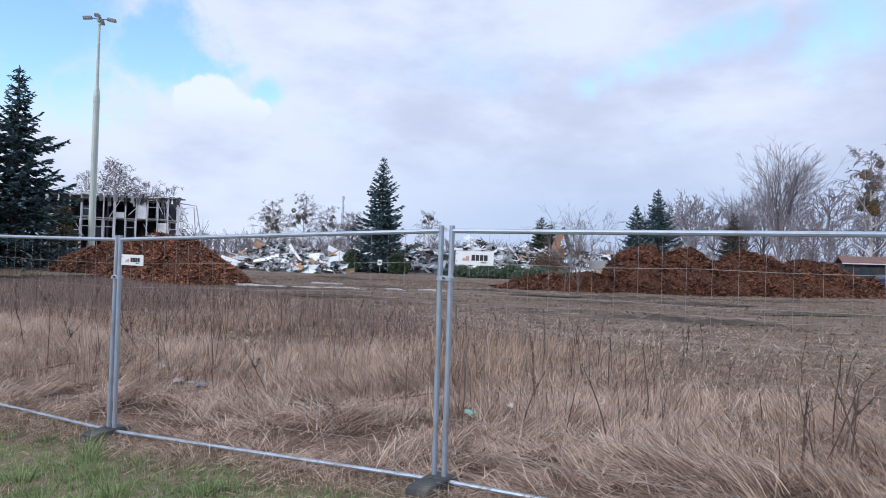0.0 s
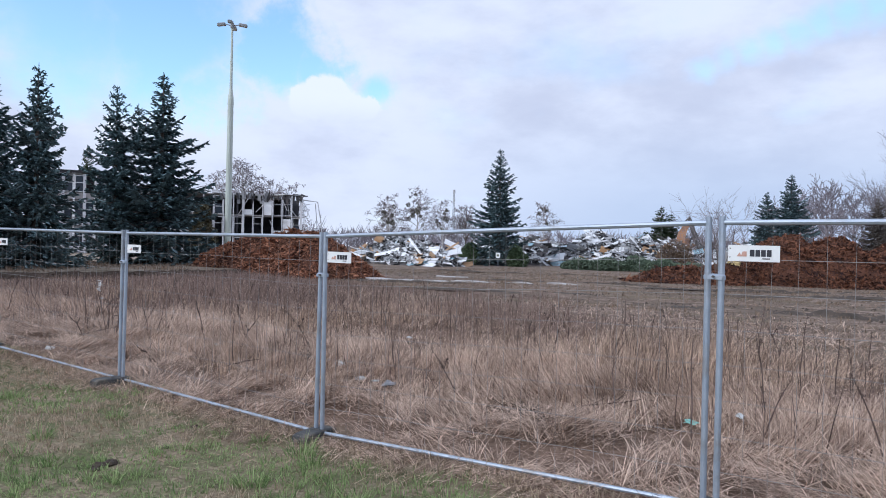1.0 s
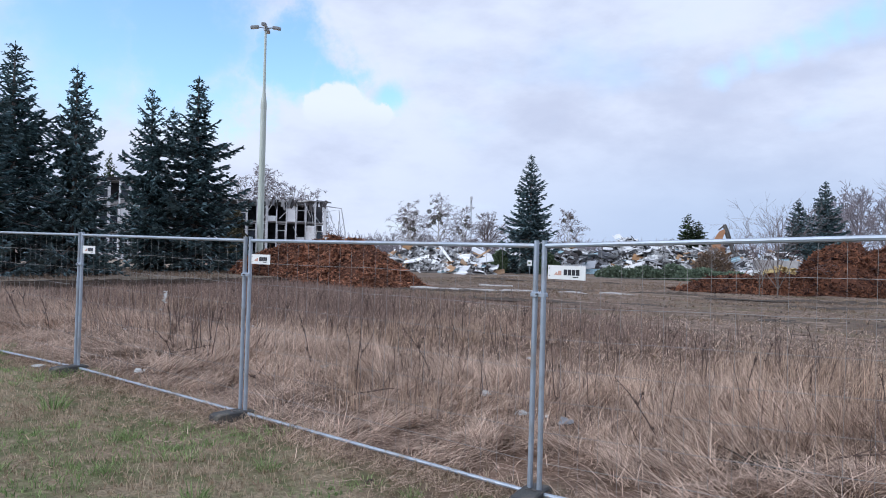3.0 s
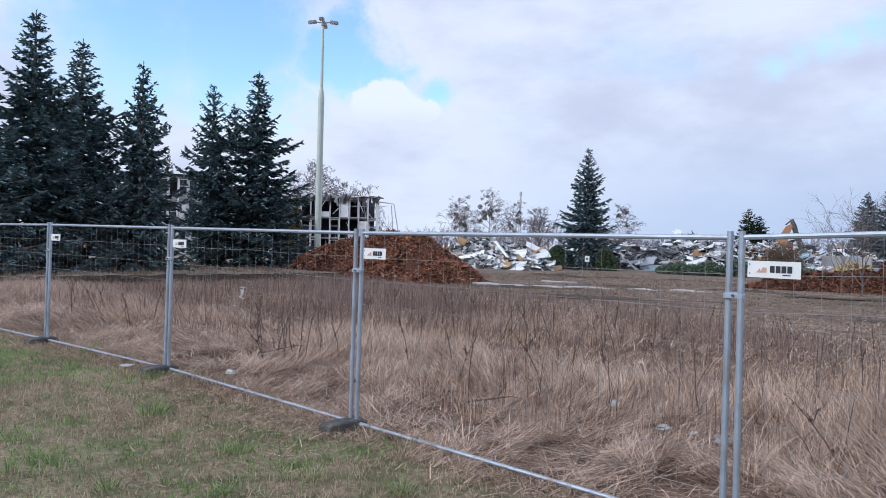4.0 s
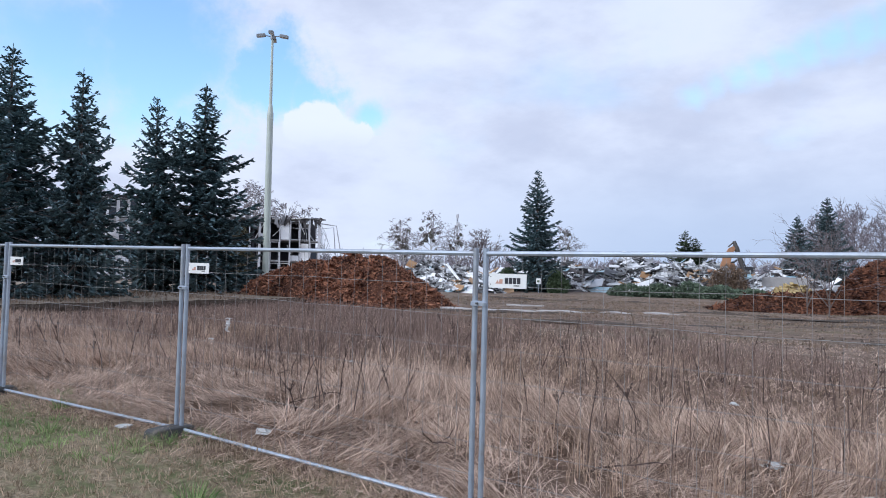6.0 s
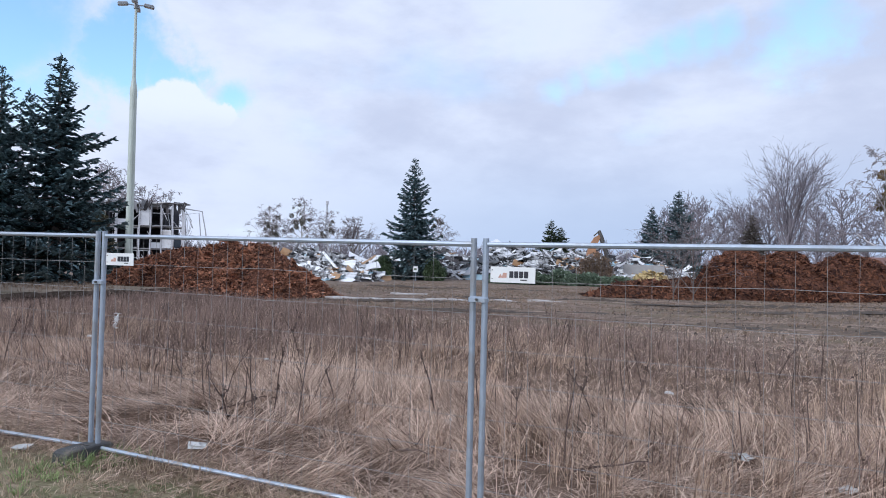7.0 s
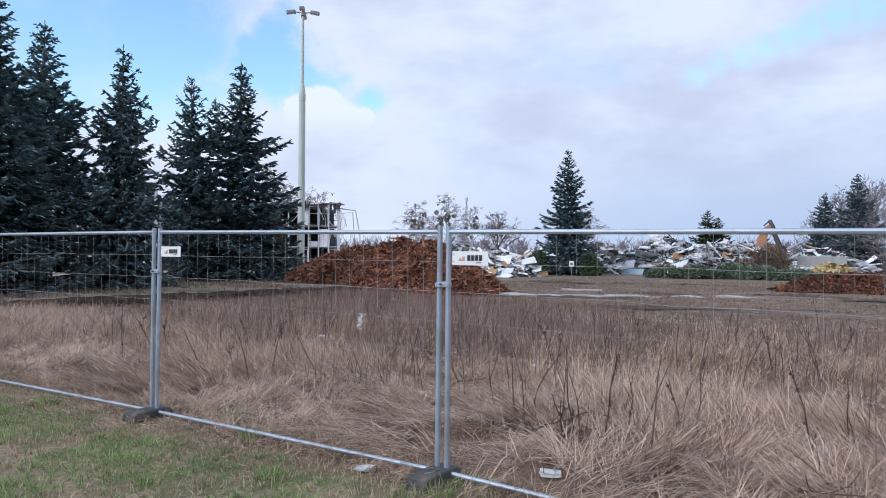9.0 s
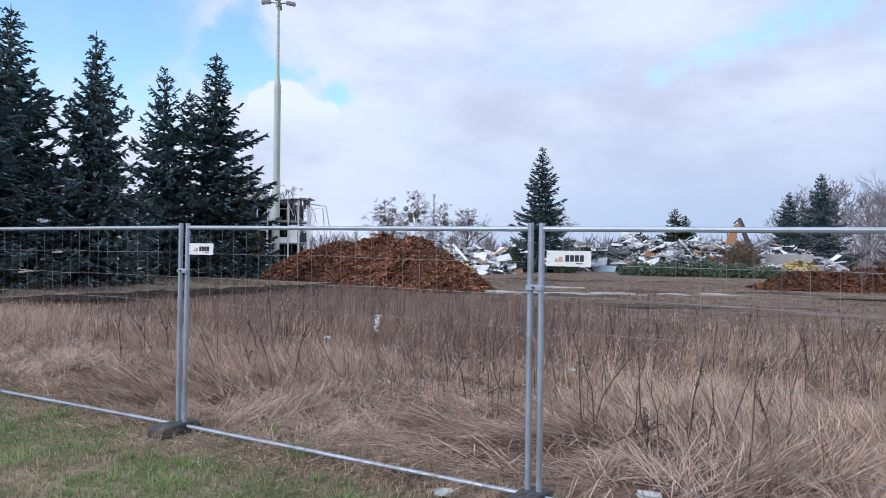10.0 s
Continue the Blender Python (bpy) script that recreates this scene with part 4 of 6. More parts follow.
# ---- lamp mast ----
def lamp_mast():
    m = thing("floodlight_mast", "tall pale green floodlight mast with four lamp heads", "light mast", pose(-44.5, 33.15, 0))
    part("lower_pole", Build().tube([(0, 0, -0.1), (0, 0, 12.2)], [0.245, 0.215], 14), POLE, m)
    part("collar", Build().tube([(0, 0, 12.15), (0, 0, 12.6), (0, 0, 13.3)], [0.23, 0.22, 0.125], 14), POLE, m)
    part("upper_pole", Build().tube([(0, 0, 13.0), (0, 0, 18.0)], [0.115, 0.08], 12), POLE, m)
    part("door", Build().box(0.18, 0.03, 0.7, pose(0.14, -0.2, 0.6, 0, 0, 35)), POLE, m)
    hub = part("hub", Build().tube([(0, 0, 17.9), (0, 0, 18.25)], [0.15, 0.13], 10), LAMPM, m)
    for k in range(4):
        q = pose(0, 0, 18.1, 0, 0, 43 + 90 * k)
        arm = part("arm", Build().tube([(0.1, 0, 0), (0.5, 0, 0.04)], 0.04, 6), LAMPM, m, m=q)
        head = part("lamp_head", Build().box(0.62, 0.34, 0.20, pose(0.78, 0, -0.06, 0, 8, 0), c=0.05), LAMPM, m, m=q)
        part("lens", Build().box(0.50, 0.27, 0.012, pose(0.78, 0, -0.078, 0, 8, 0)), SIGN, head, "pale glass lens")


lamp_mast()


# ---- ruin ----
def ruin():
    """A three-storey steel and concrete frame, gutted, with some window frames and white panels left."""
    a, bq = Vector((-78.6, 71.0, 0)), Vector((-100.0, 44.5, 0))
    u = (bq - a).normalized()
    ang = math.degrees(math.atan2(u.y, u.x))
    # local x runs along the front from the open end, local y points away from the viewer
    r = thing("ruined_building", "gutted three-storey building stripped to its frame", "building", pose(a.x, a.y, 0, 0, 0, ang) @ Matrix.Diagonal((1, -1, 1, 1)))
    L, D, S = 34.0, 11.0, 2.95
    rs = np.random.RandomState(5)
    for k in range(4):
        part("floor_slab", Build().box(L - (1.5 if k == 3 else 0), D, 0.16, pose(L / 2 + (0.7 if k == 3 else 0), D / 2 + 0.15, S * k - (0.16 if k else 0.12))), CONC, r)
    n = 25
    for i in range(n + 1):
        x = L * i / n
        part("column", Build().box(0.17 if i % 6 else 0.34, 0.22, 3 * S, pose(x, 0.0, 0)), FRAME_W, r)
    # dark sheets behind the frame, coloured as the unlit depth of the rooms
    for x in (0.0, 8.5, 17.0, 25.5):
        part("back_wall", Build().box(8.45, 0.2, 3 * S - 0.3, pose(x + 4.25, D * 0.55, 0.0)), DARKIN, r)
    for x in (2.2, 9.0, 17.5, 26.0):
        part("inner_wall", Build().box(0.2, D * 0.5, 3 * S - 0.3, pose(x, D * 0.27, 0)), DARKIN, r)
    for i in range(n):
        w = L / n
        for k in range(3):
            z, x = S * k, L * (i + 0.5) / n
            kindv = rs.uniform()
            if kindv < 0.5:
                part("window_frame", frame_bars(w - 0.3, S - 0.35, rs.choice([0.4, 0.62])), FRAME_W, r, m=pose(x, 0.02, z + 0.02))
                if rs.uniform() < 0.6:
                    part("window_pane", Build().box(w - 0.5, 0.02, (S - 0.6) * 0.55, pose(x, 0.06, z + 0.15)), GLASSY, r)
            elif kindv < (0.78 if k == 1 else 0.53):
                part("wall_panel", Build().box(w - 0.25, 0.12, S - 0.5, pose(x, 0.05, z + 0.02)), SH_WHITE, r)
            elif kindv < (0.86 if k == 1 else 0.60):
                part("sill_panel", Build().box(w - 0.25, 0.1, 0.75, pose(x, 0.05, z + 0.02)), SH_WHITE, r)
    # the broken open end
    for k in range(9):
        x = rs.uniform(-0.2, 2.2)
        part("bent_strip", Build().tube([(x, rs.uniform(0, 4), 3 * S - 0.1), (x - rs.uniform(0.3, 1.2), rs.uniform(-0.3, 3), 2.3 * S), (x - rs.uniform(0.2, 1.6), rs.uniform(-0.4, 3), rs.uniform(1.2, 2.0) * S)], 0.06, 4), SH_WHITE, r)
    part("leaning_beam", Build().tube([(-0.2, 0.5, 3 * S - 0.5), (-2.4, 0.4, 2.75 * S), (-3.0, 0.2, 1.6 * S), (-3.2, 0.1, 0)], 0.09, 5), FRAME_W, r)
    part("leaning_beam", Build().tube([(-0.2, 2.5, 2.6 * S), (-2.2, 2.0, 2.7 * S), (-2.9, 2.0, 0)], 0.07, 5), FRAME_W, r)
    part("end_wall", Build().box(0.25, 4.5, 2 * S, pose(0.9, 6.5, 0)), CONC, r)
    for k in range(40):
        x = rs.uniform(0, L)
        part("roof_scrap", Build().box(rs.uniform(0.6, 2.6), rs.uniform(0.3, 1.2), rs.uniform(0.06, 0.25), pose(x, rs.uniform(-0.2, 3), 3 * S - 0.02 + rs.uniform(0, 0.1), rs.uniform(-8, 8), rs.uniform(-6, 6), rs.uniform(-20, 20))), SH_GREY if k % 3 else SH_WHITE, r)
    for k in range(34):
        x, l = rs.uniform(-0.3, 12), rs.uniform(0.5, 1.6)
        part("hanging_scrap", Build().box(rs.uniform(0.12, 0.45), 0.05, l, pose(x, -0.16 + rs.uniform(-0.08, 0.05), 3 * S - l * rs.uniform(0.6, 0.95), rs.uniform(-12, 12), rs.uniform(-25, 25), 0)), SH_DARK if k % 3 else SH_GREY, r)
    for k in range(12):
        x, kk = rs.uniform(0.5, 16), rs.randint(0, 3)
        part("loose_bar", Build().tube([(x, -0.2, S * kk + rs.uniform(0, 1.0)), (x + rs.uniform(-1.4, 1.4), -0.25, S * kk + rs.uniform(1.6, 2.8))], 0.05, 4), FRAME_W, r)
    for x in (6.5, 20.5):
        part("roof_vent", Build().box(0.6, 0.6, 0.45, pose(x, 2.5, 3 * S + 0.0), c=0.1), CONC, r)


def frame_bars(w, h, split):
    b = Build()
    t = 0.07
    for x in (-w / 2, w / 2):
        b.box(t, 0.08, h, pose(x, 0, 0))
    for z in (0, h * split, h - t):
        b.box(w, 0.08, t, pose(0, 0.003, z))
    return b


ruin()


def ruined_wing():
    """The end of another wing of the stripped building, seen between the spruces."""
    r = thing("ruined_building", "stripped building wing with dark windows in white frames", "building", pose(-93.4, 46.7, 0, 0, 0, 64) @ Matrix.Diagonal((1, 1, 1.09, 1)))
    W, D, S = 10.0, 9.0, 3.2
    for k in range(4):
        part("floor_slab", Build().box(W, D, 0.18, pose(0, D / 2 + 0.15, S * k - 0.16)), CONC, r)
    for k in range(3):
        part("spandrel", Build().box(W - 0.3, 0.12, 0.75, pose(0, 0.02, S * k + 0.1)), FRAME_W if k < 2 else CONC, r)
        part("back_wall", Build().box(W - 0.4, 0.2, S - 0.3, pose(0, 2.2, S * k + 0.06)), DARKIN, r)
    for i in range(9):
        part("column", Build().box(0.36 if i % 2 == 0 else 0.22, 0.24, 3 * S - 0.1, pose(-W / 2 + W * i / 8, -0.1, 0)), SH_WHITE if i % 2 else FRAME_W, r)
    for k in range(3):
        for i in range(8):
            x, w = -W / 2 + W * (i + 0.5) / 8, W / 8 - 0.3
            if (i + k) % 4 != 2:
                part("window_frame", frame_bars(w, S - 1.2, 0.55), SH_WHITE, r, "white window frame", m=pose(x, -0.05, S * k + 0.95))
                part("window_pane", Build().box(w - 0.1, 0.03, S - 1.3, pose(x, 0.05, S * k + 1.0)), GLASSY, r)
            elif k < 2:
                part("wall_panel", Build().box(w, 0.1, S - 1.1, pose(x, 0.02, S * k + 0.92)), SH_WHITE, r)
    part("roof_edge", Build().box(W + 0.5, 0.5, 0.3, pose(0, -0.1, 3 * S + 0.03)), SH_DARK, r, "dark torn roof edge")


ruined_wing()


# ---- heaps of rubble ----
def sheet_mesh(seed, w, h, crumple, material, name):
    """A buckled sheet with a turned edge."""
    rs = np.random.RandomState(seed)
    b = Build()
    nx, ny = 5, 4
    z = rs.normal(size=(ny, nx)) * crumple
    fold = rs.uniform(-0.5, 0.5) * w
    vs, fs = [], []
    for t in (0, -0.04):
        for j in range(ny):
            for i in range(nx):
                x, y = w * (i / (nx - 1) - 0.5), h * (j / (ny - 1) - 0.5)
                vs.append((x, y, z[j, i] + t + 0.25 * abs(x - fold) * crumple * 3))
    m = nx * ny
    for j in range(ny - 1):
        for i in range(nx - 1):
            k = j * nx + i
            fs.append((k, k + 1, k + nx + 1, k + nx))
            fs.append((m + k + nx, m + k + nx + 1, m + k + 1, m + k))
    return b.add(vs, fs).mesh(name, material)


def beam_mesh(L, w, material, name):
    b = Build().box(L, w, 0.05)
    b.box(L, 0.04, w, pose(0, 0, 0.004))
    return b.mesh(name, material)


SHEETS = [sheet_mesh(i, 2.0 + 0.5 * (i % 3), 0.5 + 0.2 * (i % 4), 0.01 + 0.02 * (i % 3), SH_WHITE, "panel") for i in range(6)]
BLUES = [sheet_mesh(20 + i, 2.4, 0.6, 0.05, SH_BLUE, "panel") for i in range(3)]
GREYS = [sheet_mesh(30 + i, 1.8, 0.8, 0.07, SH_GREY, "panel") for i in range(3)]
# dark sheets added as the shadowed gaps between pale panels
GAP_DARKS = [sheet_mesh(40 + i, 1.3, 1.0, 0.15, SH_DARK, "panel") for i in range(3)]
WOODS = [sheet_mesh(50 + i, 1.5, 0.7, 0.06, SH_WOOD, "board") for i in range(2)]
BEAMS = [beam_mesh(2.6, 0.2, SH_WHITE, "beam"), beam_mesh(3.4, 0.16, FRAME_W, "beam"), beam_mesh(2.2, 0.14, SH_WOOD, "beam"), beam_mesh(3.0, 0.2, SH_GREY, "beam")]


def rubble(label, cx, cy, lumps, count, seed, mixw, size=1.0):
    rs = np.random.RandomState(seed)
    r = thing("rubble_heap", label, "rubble heap", pose(cx, cy, 0))

    def height(x, y):
        return max([0.0] + [h * (1 - math.hypot((x - lx) / rx, (y - ly) / ry) ** 1.4) for lx, ly, rx, ry, h in lumps])

    b = Build()
    n, ext = 30, max(max(abs(l[0]) + l[2], abs(l[1]) + l[3]) for l in lumps)
    vs = []
    for j in range(n):
        for i in range(n):
            x, y = ext * (2 * i / (n - 1) - 1), ext * (2 * j / (n - 1) - 1)
            h = height(x, y)
            vs.append((x, y, h * 0.82 + rs.uniform(-0.15, 0.12) if h > 0 else -0.1))
    b.add(vs, [(j * n + i, j * n + i + 1, (j + 1) * n + i + 1, (j + 1) * n + i) for j in range(n - 1) for i in range(n - 1)])
    part("rubble_bed", b, RUBBLE, r, "grey crushed rubble")
    n2 = 3400
    px, py = rs.normal(0, ext * 0.45, n2), rs.normal(-0.5, ext * 0.3, n2)
    pz = np.array([height(a, c) for a, c in zip(px, py)])
    ok = pz > 0.15
    c = np.stack([px, py, pz * rs.uniform(0.85, 1.02, n2) + 0.08], 1)[ok]
    e, f = rs.normal(size=(len(c), 3)) * [0.30, 0.2, 0.13], rs.normal(size=(len(c), 3)) * [0.1, 0.1, 0.1]
    v = np.stack([c - e - f, c + e - f, c + e + f, c - e + f], 1).reshape(-1, 3)
    q = (np.array([[0, 1, 2], [0, 2, 3]])[None] + 4 * np.arange(len(c))[:, None, None]).reshape(-1, 3)
    part("scrap_cover", raw_mesh("scrap_cover", v, q, SCRAP), None, r, "small torn scraps of sheet and board", kind="stuff")
    pools = [SHEETS, BLUES, GREYS, GAP_DARKS, WOODS, BEAMS]
    made = 0
    while made < count:
        l = lumps[rs.randint(len(lumps))]
        q, a = math.sqrt(rs.uniform()), rs.uniform(0, 6.28)
        x, y = l[0] + l[2] * q * math.cos(a), l[1] + l[3] * q * math.sin(a)
        if y > l[1] + l[3] * 0.45 and rs.uniform() < 0.7:
            continue
        pool = pools[rs.choice(6, p=mixw)]
        me = pool[rs.randint(len(pool))]
        z = height(x, y) * rs.uniform(0.8, 1.0) + 0.08
        s = size * (rs.uniform(0.4, 1.0) if rs.uniform() < 0.8 else rs.uniform(1.2, 2.0))
        part(me.name.split(".")[0], me, None, r, m=pose(x, y, z, rs.uniform(-15, 65), rs.normal(0, 17), rs.uniform(-50, 50)) @ Matrix.Diagonal((s * 1.25, s * 0.8, min(s, 1.0), 1)))
        made += 1
    return r


rubble("heap of torn white sheet metal and building rubble", -46.0, 56.5,
       [(-3.0, 1.5, 4.5, 4.0, 2.95), (1.6, 0.0, 4.2, 4.0, 2.35), (4.3, -0.5, 2.2, 3.0, 1.4), (-5.8, 0.5, 3.0, 3.2, 1.6)], 298, 61, [0.40, 0.05, 0.08, 0.17, 0.12, 0.18], 0.78)
rubble("large heap of crushed white panels, beams and blue sheets", -33.5, 77.0,
       [(-2.0, 2.0, 6.0, 5.0, 4.1), (4.0, 0.0, 5.5, 5.0, 3.4), (-6.0, 0.0, 4.0, 4.0, 2.6), (8.0, 1.0, 4.0, 4.0, 2.8)], 298, 62, [0.26, 0.09, 0.12, 0.28, 0.05, 0.20], 0.95)
rubble("wide heap of white panels and broken timber far off", -30.0, 92.0,
       [(0.0, 0.0, 9.0, 5.0, 3.6), (8.0, 0.0, 6.0, 4.0, 3.0), (-9.0, 0.0, 6.0, 4.0, 3.2)], 180, 63, [0.32, 0.06, 0.17, 0.20, 0.09, 0.16], 1.0)
rubble("low heap of white panels behind the single spruce", -47.0, 73.0,
       [(0.0, 0.0, 6.0, 4.0, 2.6), (5.0, 2.0, 5.0, 4.0, 3.2)], 130, 64, [0.32, 0.06, 0.17, 0.20, 0.09, 0.16], 1.1)

# ---- concrete block and insulation beside it ----
solo("concrete_block", Build().box(4.6, 1.1, 1.15, c=0.06), CONC, "long pale broken concrete block on the yard", "concrete block", pose(-20.8, 84.5, 0.9, 0, 1, 6))
solo("concrete_block", Build().box(6.5, 3.0, 0.95, c=0.08), CONC, "low pale concrete plinth on the yard", "concrete block", pose(-20.6, 84.8, -0.04, 0, 0, 4))


def insulation():
    rs = np.random.RandomState(8)
    r = thing("insulation_heap", "heap of torn yellow insulation boards", "rubble heap", pose(-19.6, 82.2, 0))
    for k in range(46):
        a, q = rs.uniform(0, 6.28), math.sqrt(rs.uniform())
        x, y = 2.0 * q * math.cos(a), 1.0 * q * math.sin(a)
        part("board", FOAMS[k % 3], None, r, m=pose(x, y, 1.55 * (1 - q * 0.8), rs.uniform(-40, 40), rs.uniform(-30, 30), rs.uniform(0, 360)) @ Matrix.Diagonal((*[rs.uniform(0.4, 0.8)] * 3, 1)))
    b = Build()
    for k in range(9):
        b.box(rs.uniform(0.8, 1.6), rs.uniform(0.6, 1.0), rs.uniform(0.7, 1.1), pose(rs.uniform(-1.3, 1.3), rs.uniform(-0.4, 0.4), -0.03, 0, 0, rs.uniform(0, 90)), c=0.1)
    part("core", b, FOAM, r)


FOAMS = [sheet_mesh(70 + i, 1.4, 0.9, 0.15, FOAM, "board") for i in range(3)]
insulation()


# ---- excavator ----
def excavator():
    e = thing("excavator", "orange tracked excavator with its arm folded down", "excavator", pose(-25.6, 79.0, 0, 0, 0, 24))
    for s in (-1, 1):
        t = Build()
        prof = [(-1.6, 0.25), (-1.3, 0.0), (1.3, 0.0), (1.6, 0.25), (1.6, 0.55), (1.3, 0.8), (-1.3, 0.8), (-1.6, 0.55)]
        t.v = [(x, s * 1.0 + w, z) for w in (-0.25, 0.25) for x, z in prof]
        t.f = [tuple(range(8)), tuple(range(15, 7, -1))] + [(i, 8 + i, 8 + (i + 1) % 8, (i + 1) % 8) for i in range(8)]
        part("track", t, STEEL_D, e, "dark steel track")
    body = part("body", Build().box(3.0, 2.4, 1.0, pose(-0.5, 0, 1.0), c=0.18), MACHINE, e)
    part("engine_cover", Build().box(1.2, 2.3, 0.7, pose(-1.3, 0, 2.0), c=0.2), MACHINE, body)
    cab = part("cab", Build().box(1.4, 1.0, 1.5, pose(0.3, 0.65, 1.95), c=0.16), MACHINE, e)
    part("cab_window", Build().box(1.0, 0.02, 0.9, pose(0.3, 1.16, 2.35)), GLASSY, cab)
    part("cab_window", Build().box(0.02, 0.8, 0.95, pose(1.01, 0.65, 2.35)), GLASSY, cab)
    b = Build()
    pr = [(-0.55, 1.4), (-0.75, 2.2), (-0.35, 4.0), (0.25, 5.0), (0.75, 5.25), (0.85, 4.9), (0.55, 4.2), (0.35, 3.2), (0.3, 1.6)]
    n = len(pr)
    b.v = [(x, w - 0.3, z) for w in (-0.2, 0.2) for x, z in pr]
    b.f = [tuple(range(n)), tuple(range(2 * n - 1, n - 1, -1))] + [(i, n + i, n + (i + 1) % n, (i + 1) % n) for i in range(n)]
    part("boom", b, MACHINE, e)
    part("stick", Build().tube([(0.75, -0.3, 5.75), (1.0, -0.3, 5.0), (1.75, -0.3, 2.6)], [0.16, 0.27, 0.17], 6), STEEL_D, e, "dark worn stick")
    part("ram", Build().tube([(0.2, -0.3, 5.15), (0.8, -0.3, 5.7)], 0.08, 6), STEEL_D, e)
    part("ram", Build().tube([(1.15, -0.12, 4.9), (2.0, -0.12, 3.0)], 0.06, 6), STEEL_D, e)
    part("bucket", Build().box(0.8, 0.9, 0.8, pose(1.8, -0.3, 1.9, 0, 25, 0), c=0.2), STEEL_D, e)


excavator()


# ---- shrubs ----
def shrub(name, label, x, y, balls, material, size, n, seed, stems=None):
    rs = np.random.RandomState(seed)
    s = thing(name, label, "shrub", pose(x, y, 0))
    for bx, by, bz, r, sq in balls:
        part("foliage", leaf_ball(rs.randint(9999), n, r, size, material, sq, "foliage"), None, s, m=pose(bx, by, bz))
    st = Build()
    for k in range(stems or 6):
        bx, by, bz, r, sq = balls[k % len(balls)]
        a = rs.uniform(0, 6.28)
        st.tube([(bx * 0.8, by * 0.8, -0.05), (bx + 0.4 * r * math.cos(a), by + 0.4 * r * math.sin(a), bz), (bx + 0.7 * r * math.cos(a), by + 0.7 * r * math.sin(a), bz + 0.7 * r * sq)], [0.03, 0.02, 0.01], 4, False)
    part("stem_cluster", st, BARK, s, kind="stuff")
    return s


shrub("juniper", "wide low dark green creeping juniper", -28.6, 62.5, [(-2.2, 0.1, 0.25, 1.0, 0.5), (-1.0, -0.3, 0.4, 1.3, 0.55), (0.4, 0.3, 0.3, 1.2, 0.5), (1.6, -0.1, 0.5, 1.2, 0.6), (2.6, 0.2, 0.25, 0.9, 0.5)], JUNIPER, 0.07, 2000, 1)
shrub("juniper", "wide low dark green creeping juniper", -23.6, 62.9, [(-2.0, 0, 0.35, 1.1, 0.5), (-0.9, 0.4, 0.6, 1.3, 0.65), (0.5, -0.2, 0.35, 1.3, 0.5), (1.7, 0.2, 0.5, 1.1, 0.6), (2.7, 0, 0.25, 1.0, 0.45)], JUNIPER, 0.07, 2000, 2)
shrub("juniper", "wide low dark green creeping juniper", -19.6, 63.3, [(-1.0, 0, 0.3, 1.0, 0.5), (0.3, 0.1, 0.35, 1.1, 0.5), (1.4, 0, 0.2, 0.8, 0.45)], JUNIPER, 0.08, 2200, 3)
shrub("thuja_bush", "dark green upright bush beside the spruce", -42.6, 62.6, [(0, 0, 0.8, 1.0, 1.0), (-0.8, 0.2, 0.7, 0.8, 1.0), (0.0, 0, 1.7, 0.7, 1.0), (-0.5, 0, 1.4, 0.6, 1.0)], SPRUCE_G, 0.07, 1800, 4)
shrub("thuja_bush", "dark green upright bush beside the spruce", -37.9, 64.0, [(0, 0, 0.7, 0.9, 1.0), (0.6, 0.2, 0.7, 0.8, 1.0), (0.0, 0, 1.5, 0.7, 1.0)], SPRUCE_G, 0.07, 1800, 5)
shrub("brown_shrub", "leafless brown rounded shrub beside the junipers", -22.4, 67.5, [(0, 0, 1.1, 1.1, 1.2), (-1.0, 0, 0.9, 0.9, 1.2), (1.0, 0.1, 0.9, 0.9, 1.2), (0.1, 0, 2.1, 0.95, 1.1), (-0.8, 0.1, 1.7, 0.8, 1.2), (0.9, 0, 1.7, 0.8, 1.2)], BROWN_SHRUB, 0.045, 1300, 6, 110)

shrub("thuja_bush", "tall brownish green bush behind the row of blue spruces", -45.6, 31.6, [(0, 0, 0.9, 1.1, 1.1), (0.2, 0.1, 2.0, 1.05, 1.2), (-0.3, 0, 3.0, 0.9, 1.2), (0.1, 0, 3.9, 0.6, 1.2)], OLIVE, 0.06, 1900, 7)


# ---- far end of the yard ----
def shed():
    r = thing("shed", "long low grey shed with a reddish brown roof", "shed", pose(16.0, 118.0, 0, 0, 0, 8))
    part("wall", Build().box(24, 6, 2.88), SH_DARK, r, "dark weathered timber wall")
    part("fascia", Build().box(24.9, 0.05, 0.16, pose(0, -3.53, 2.72)), FRAME_W, r, "white fascia board")
    b = Build()
    ring = [(-3.5, 2.8), (0, 3.7), (3.5, 2.8), (3.5, 2.95), (0, 3.86), (-3.5, 2.95)]
    b.v = [(x, y, z) for x in (-12.4, 12.4) for y, z in ring]
    b.f = [(i, 6 + i, 6 + (i + 1) % 6, (i + 1) % 6) for i in range(6)] + [(0, 1, 4, 5), (1, 2, 3, 4), (11, 10, 7, 6), (10, 9, 8, 7)]
    part("roof", b, ROOF, r, "weathered reddish brown roof")
    for k in range(6):
        part("window", Build().box(1.4, 0.06, 1.0, pose(-9.5 + 3.8 * k, -3.02, 1.2)), GLASSY, r)


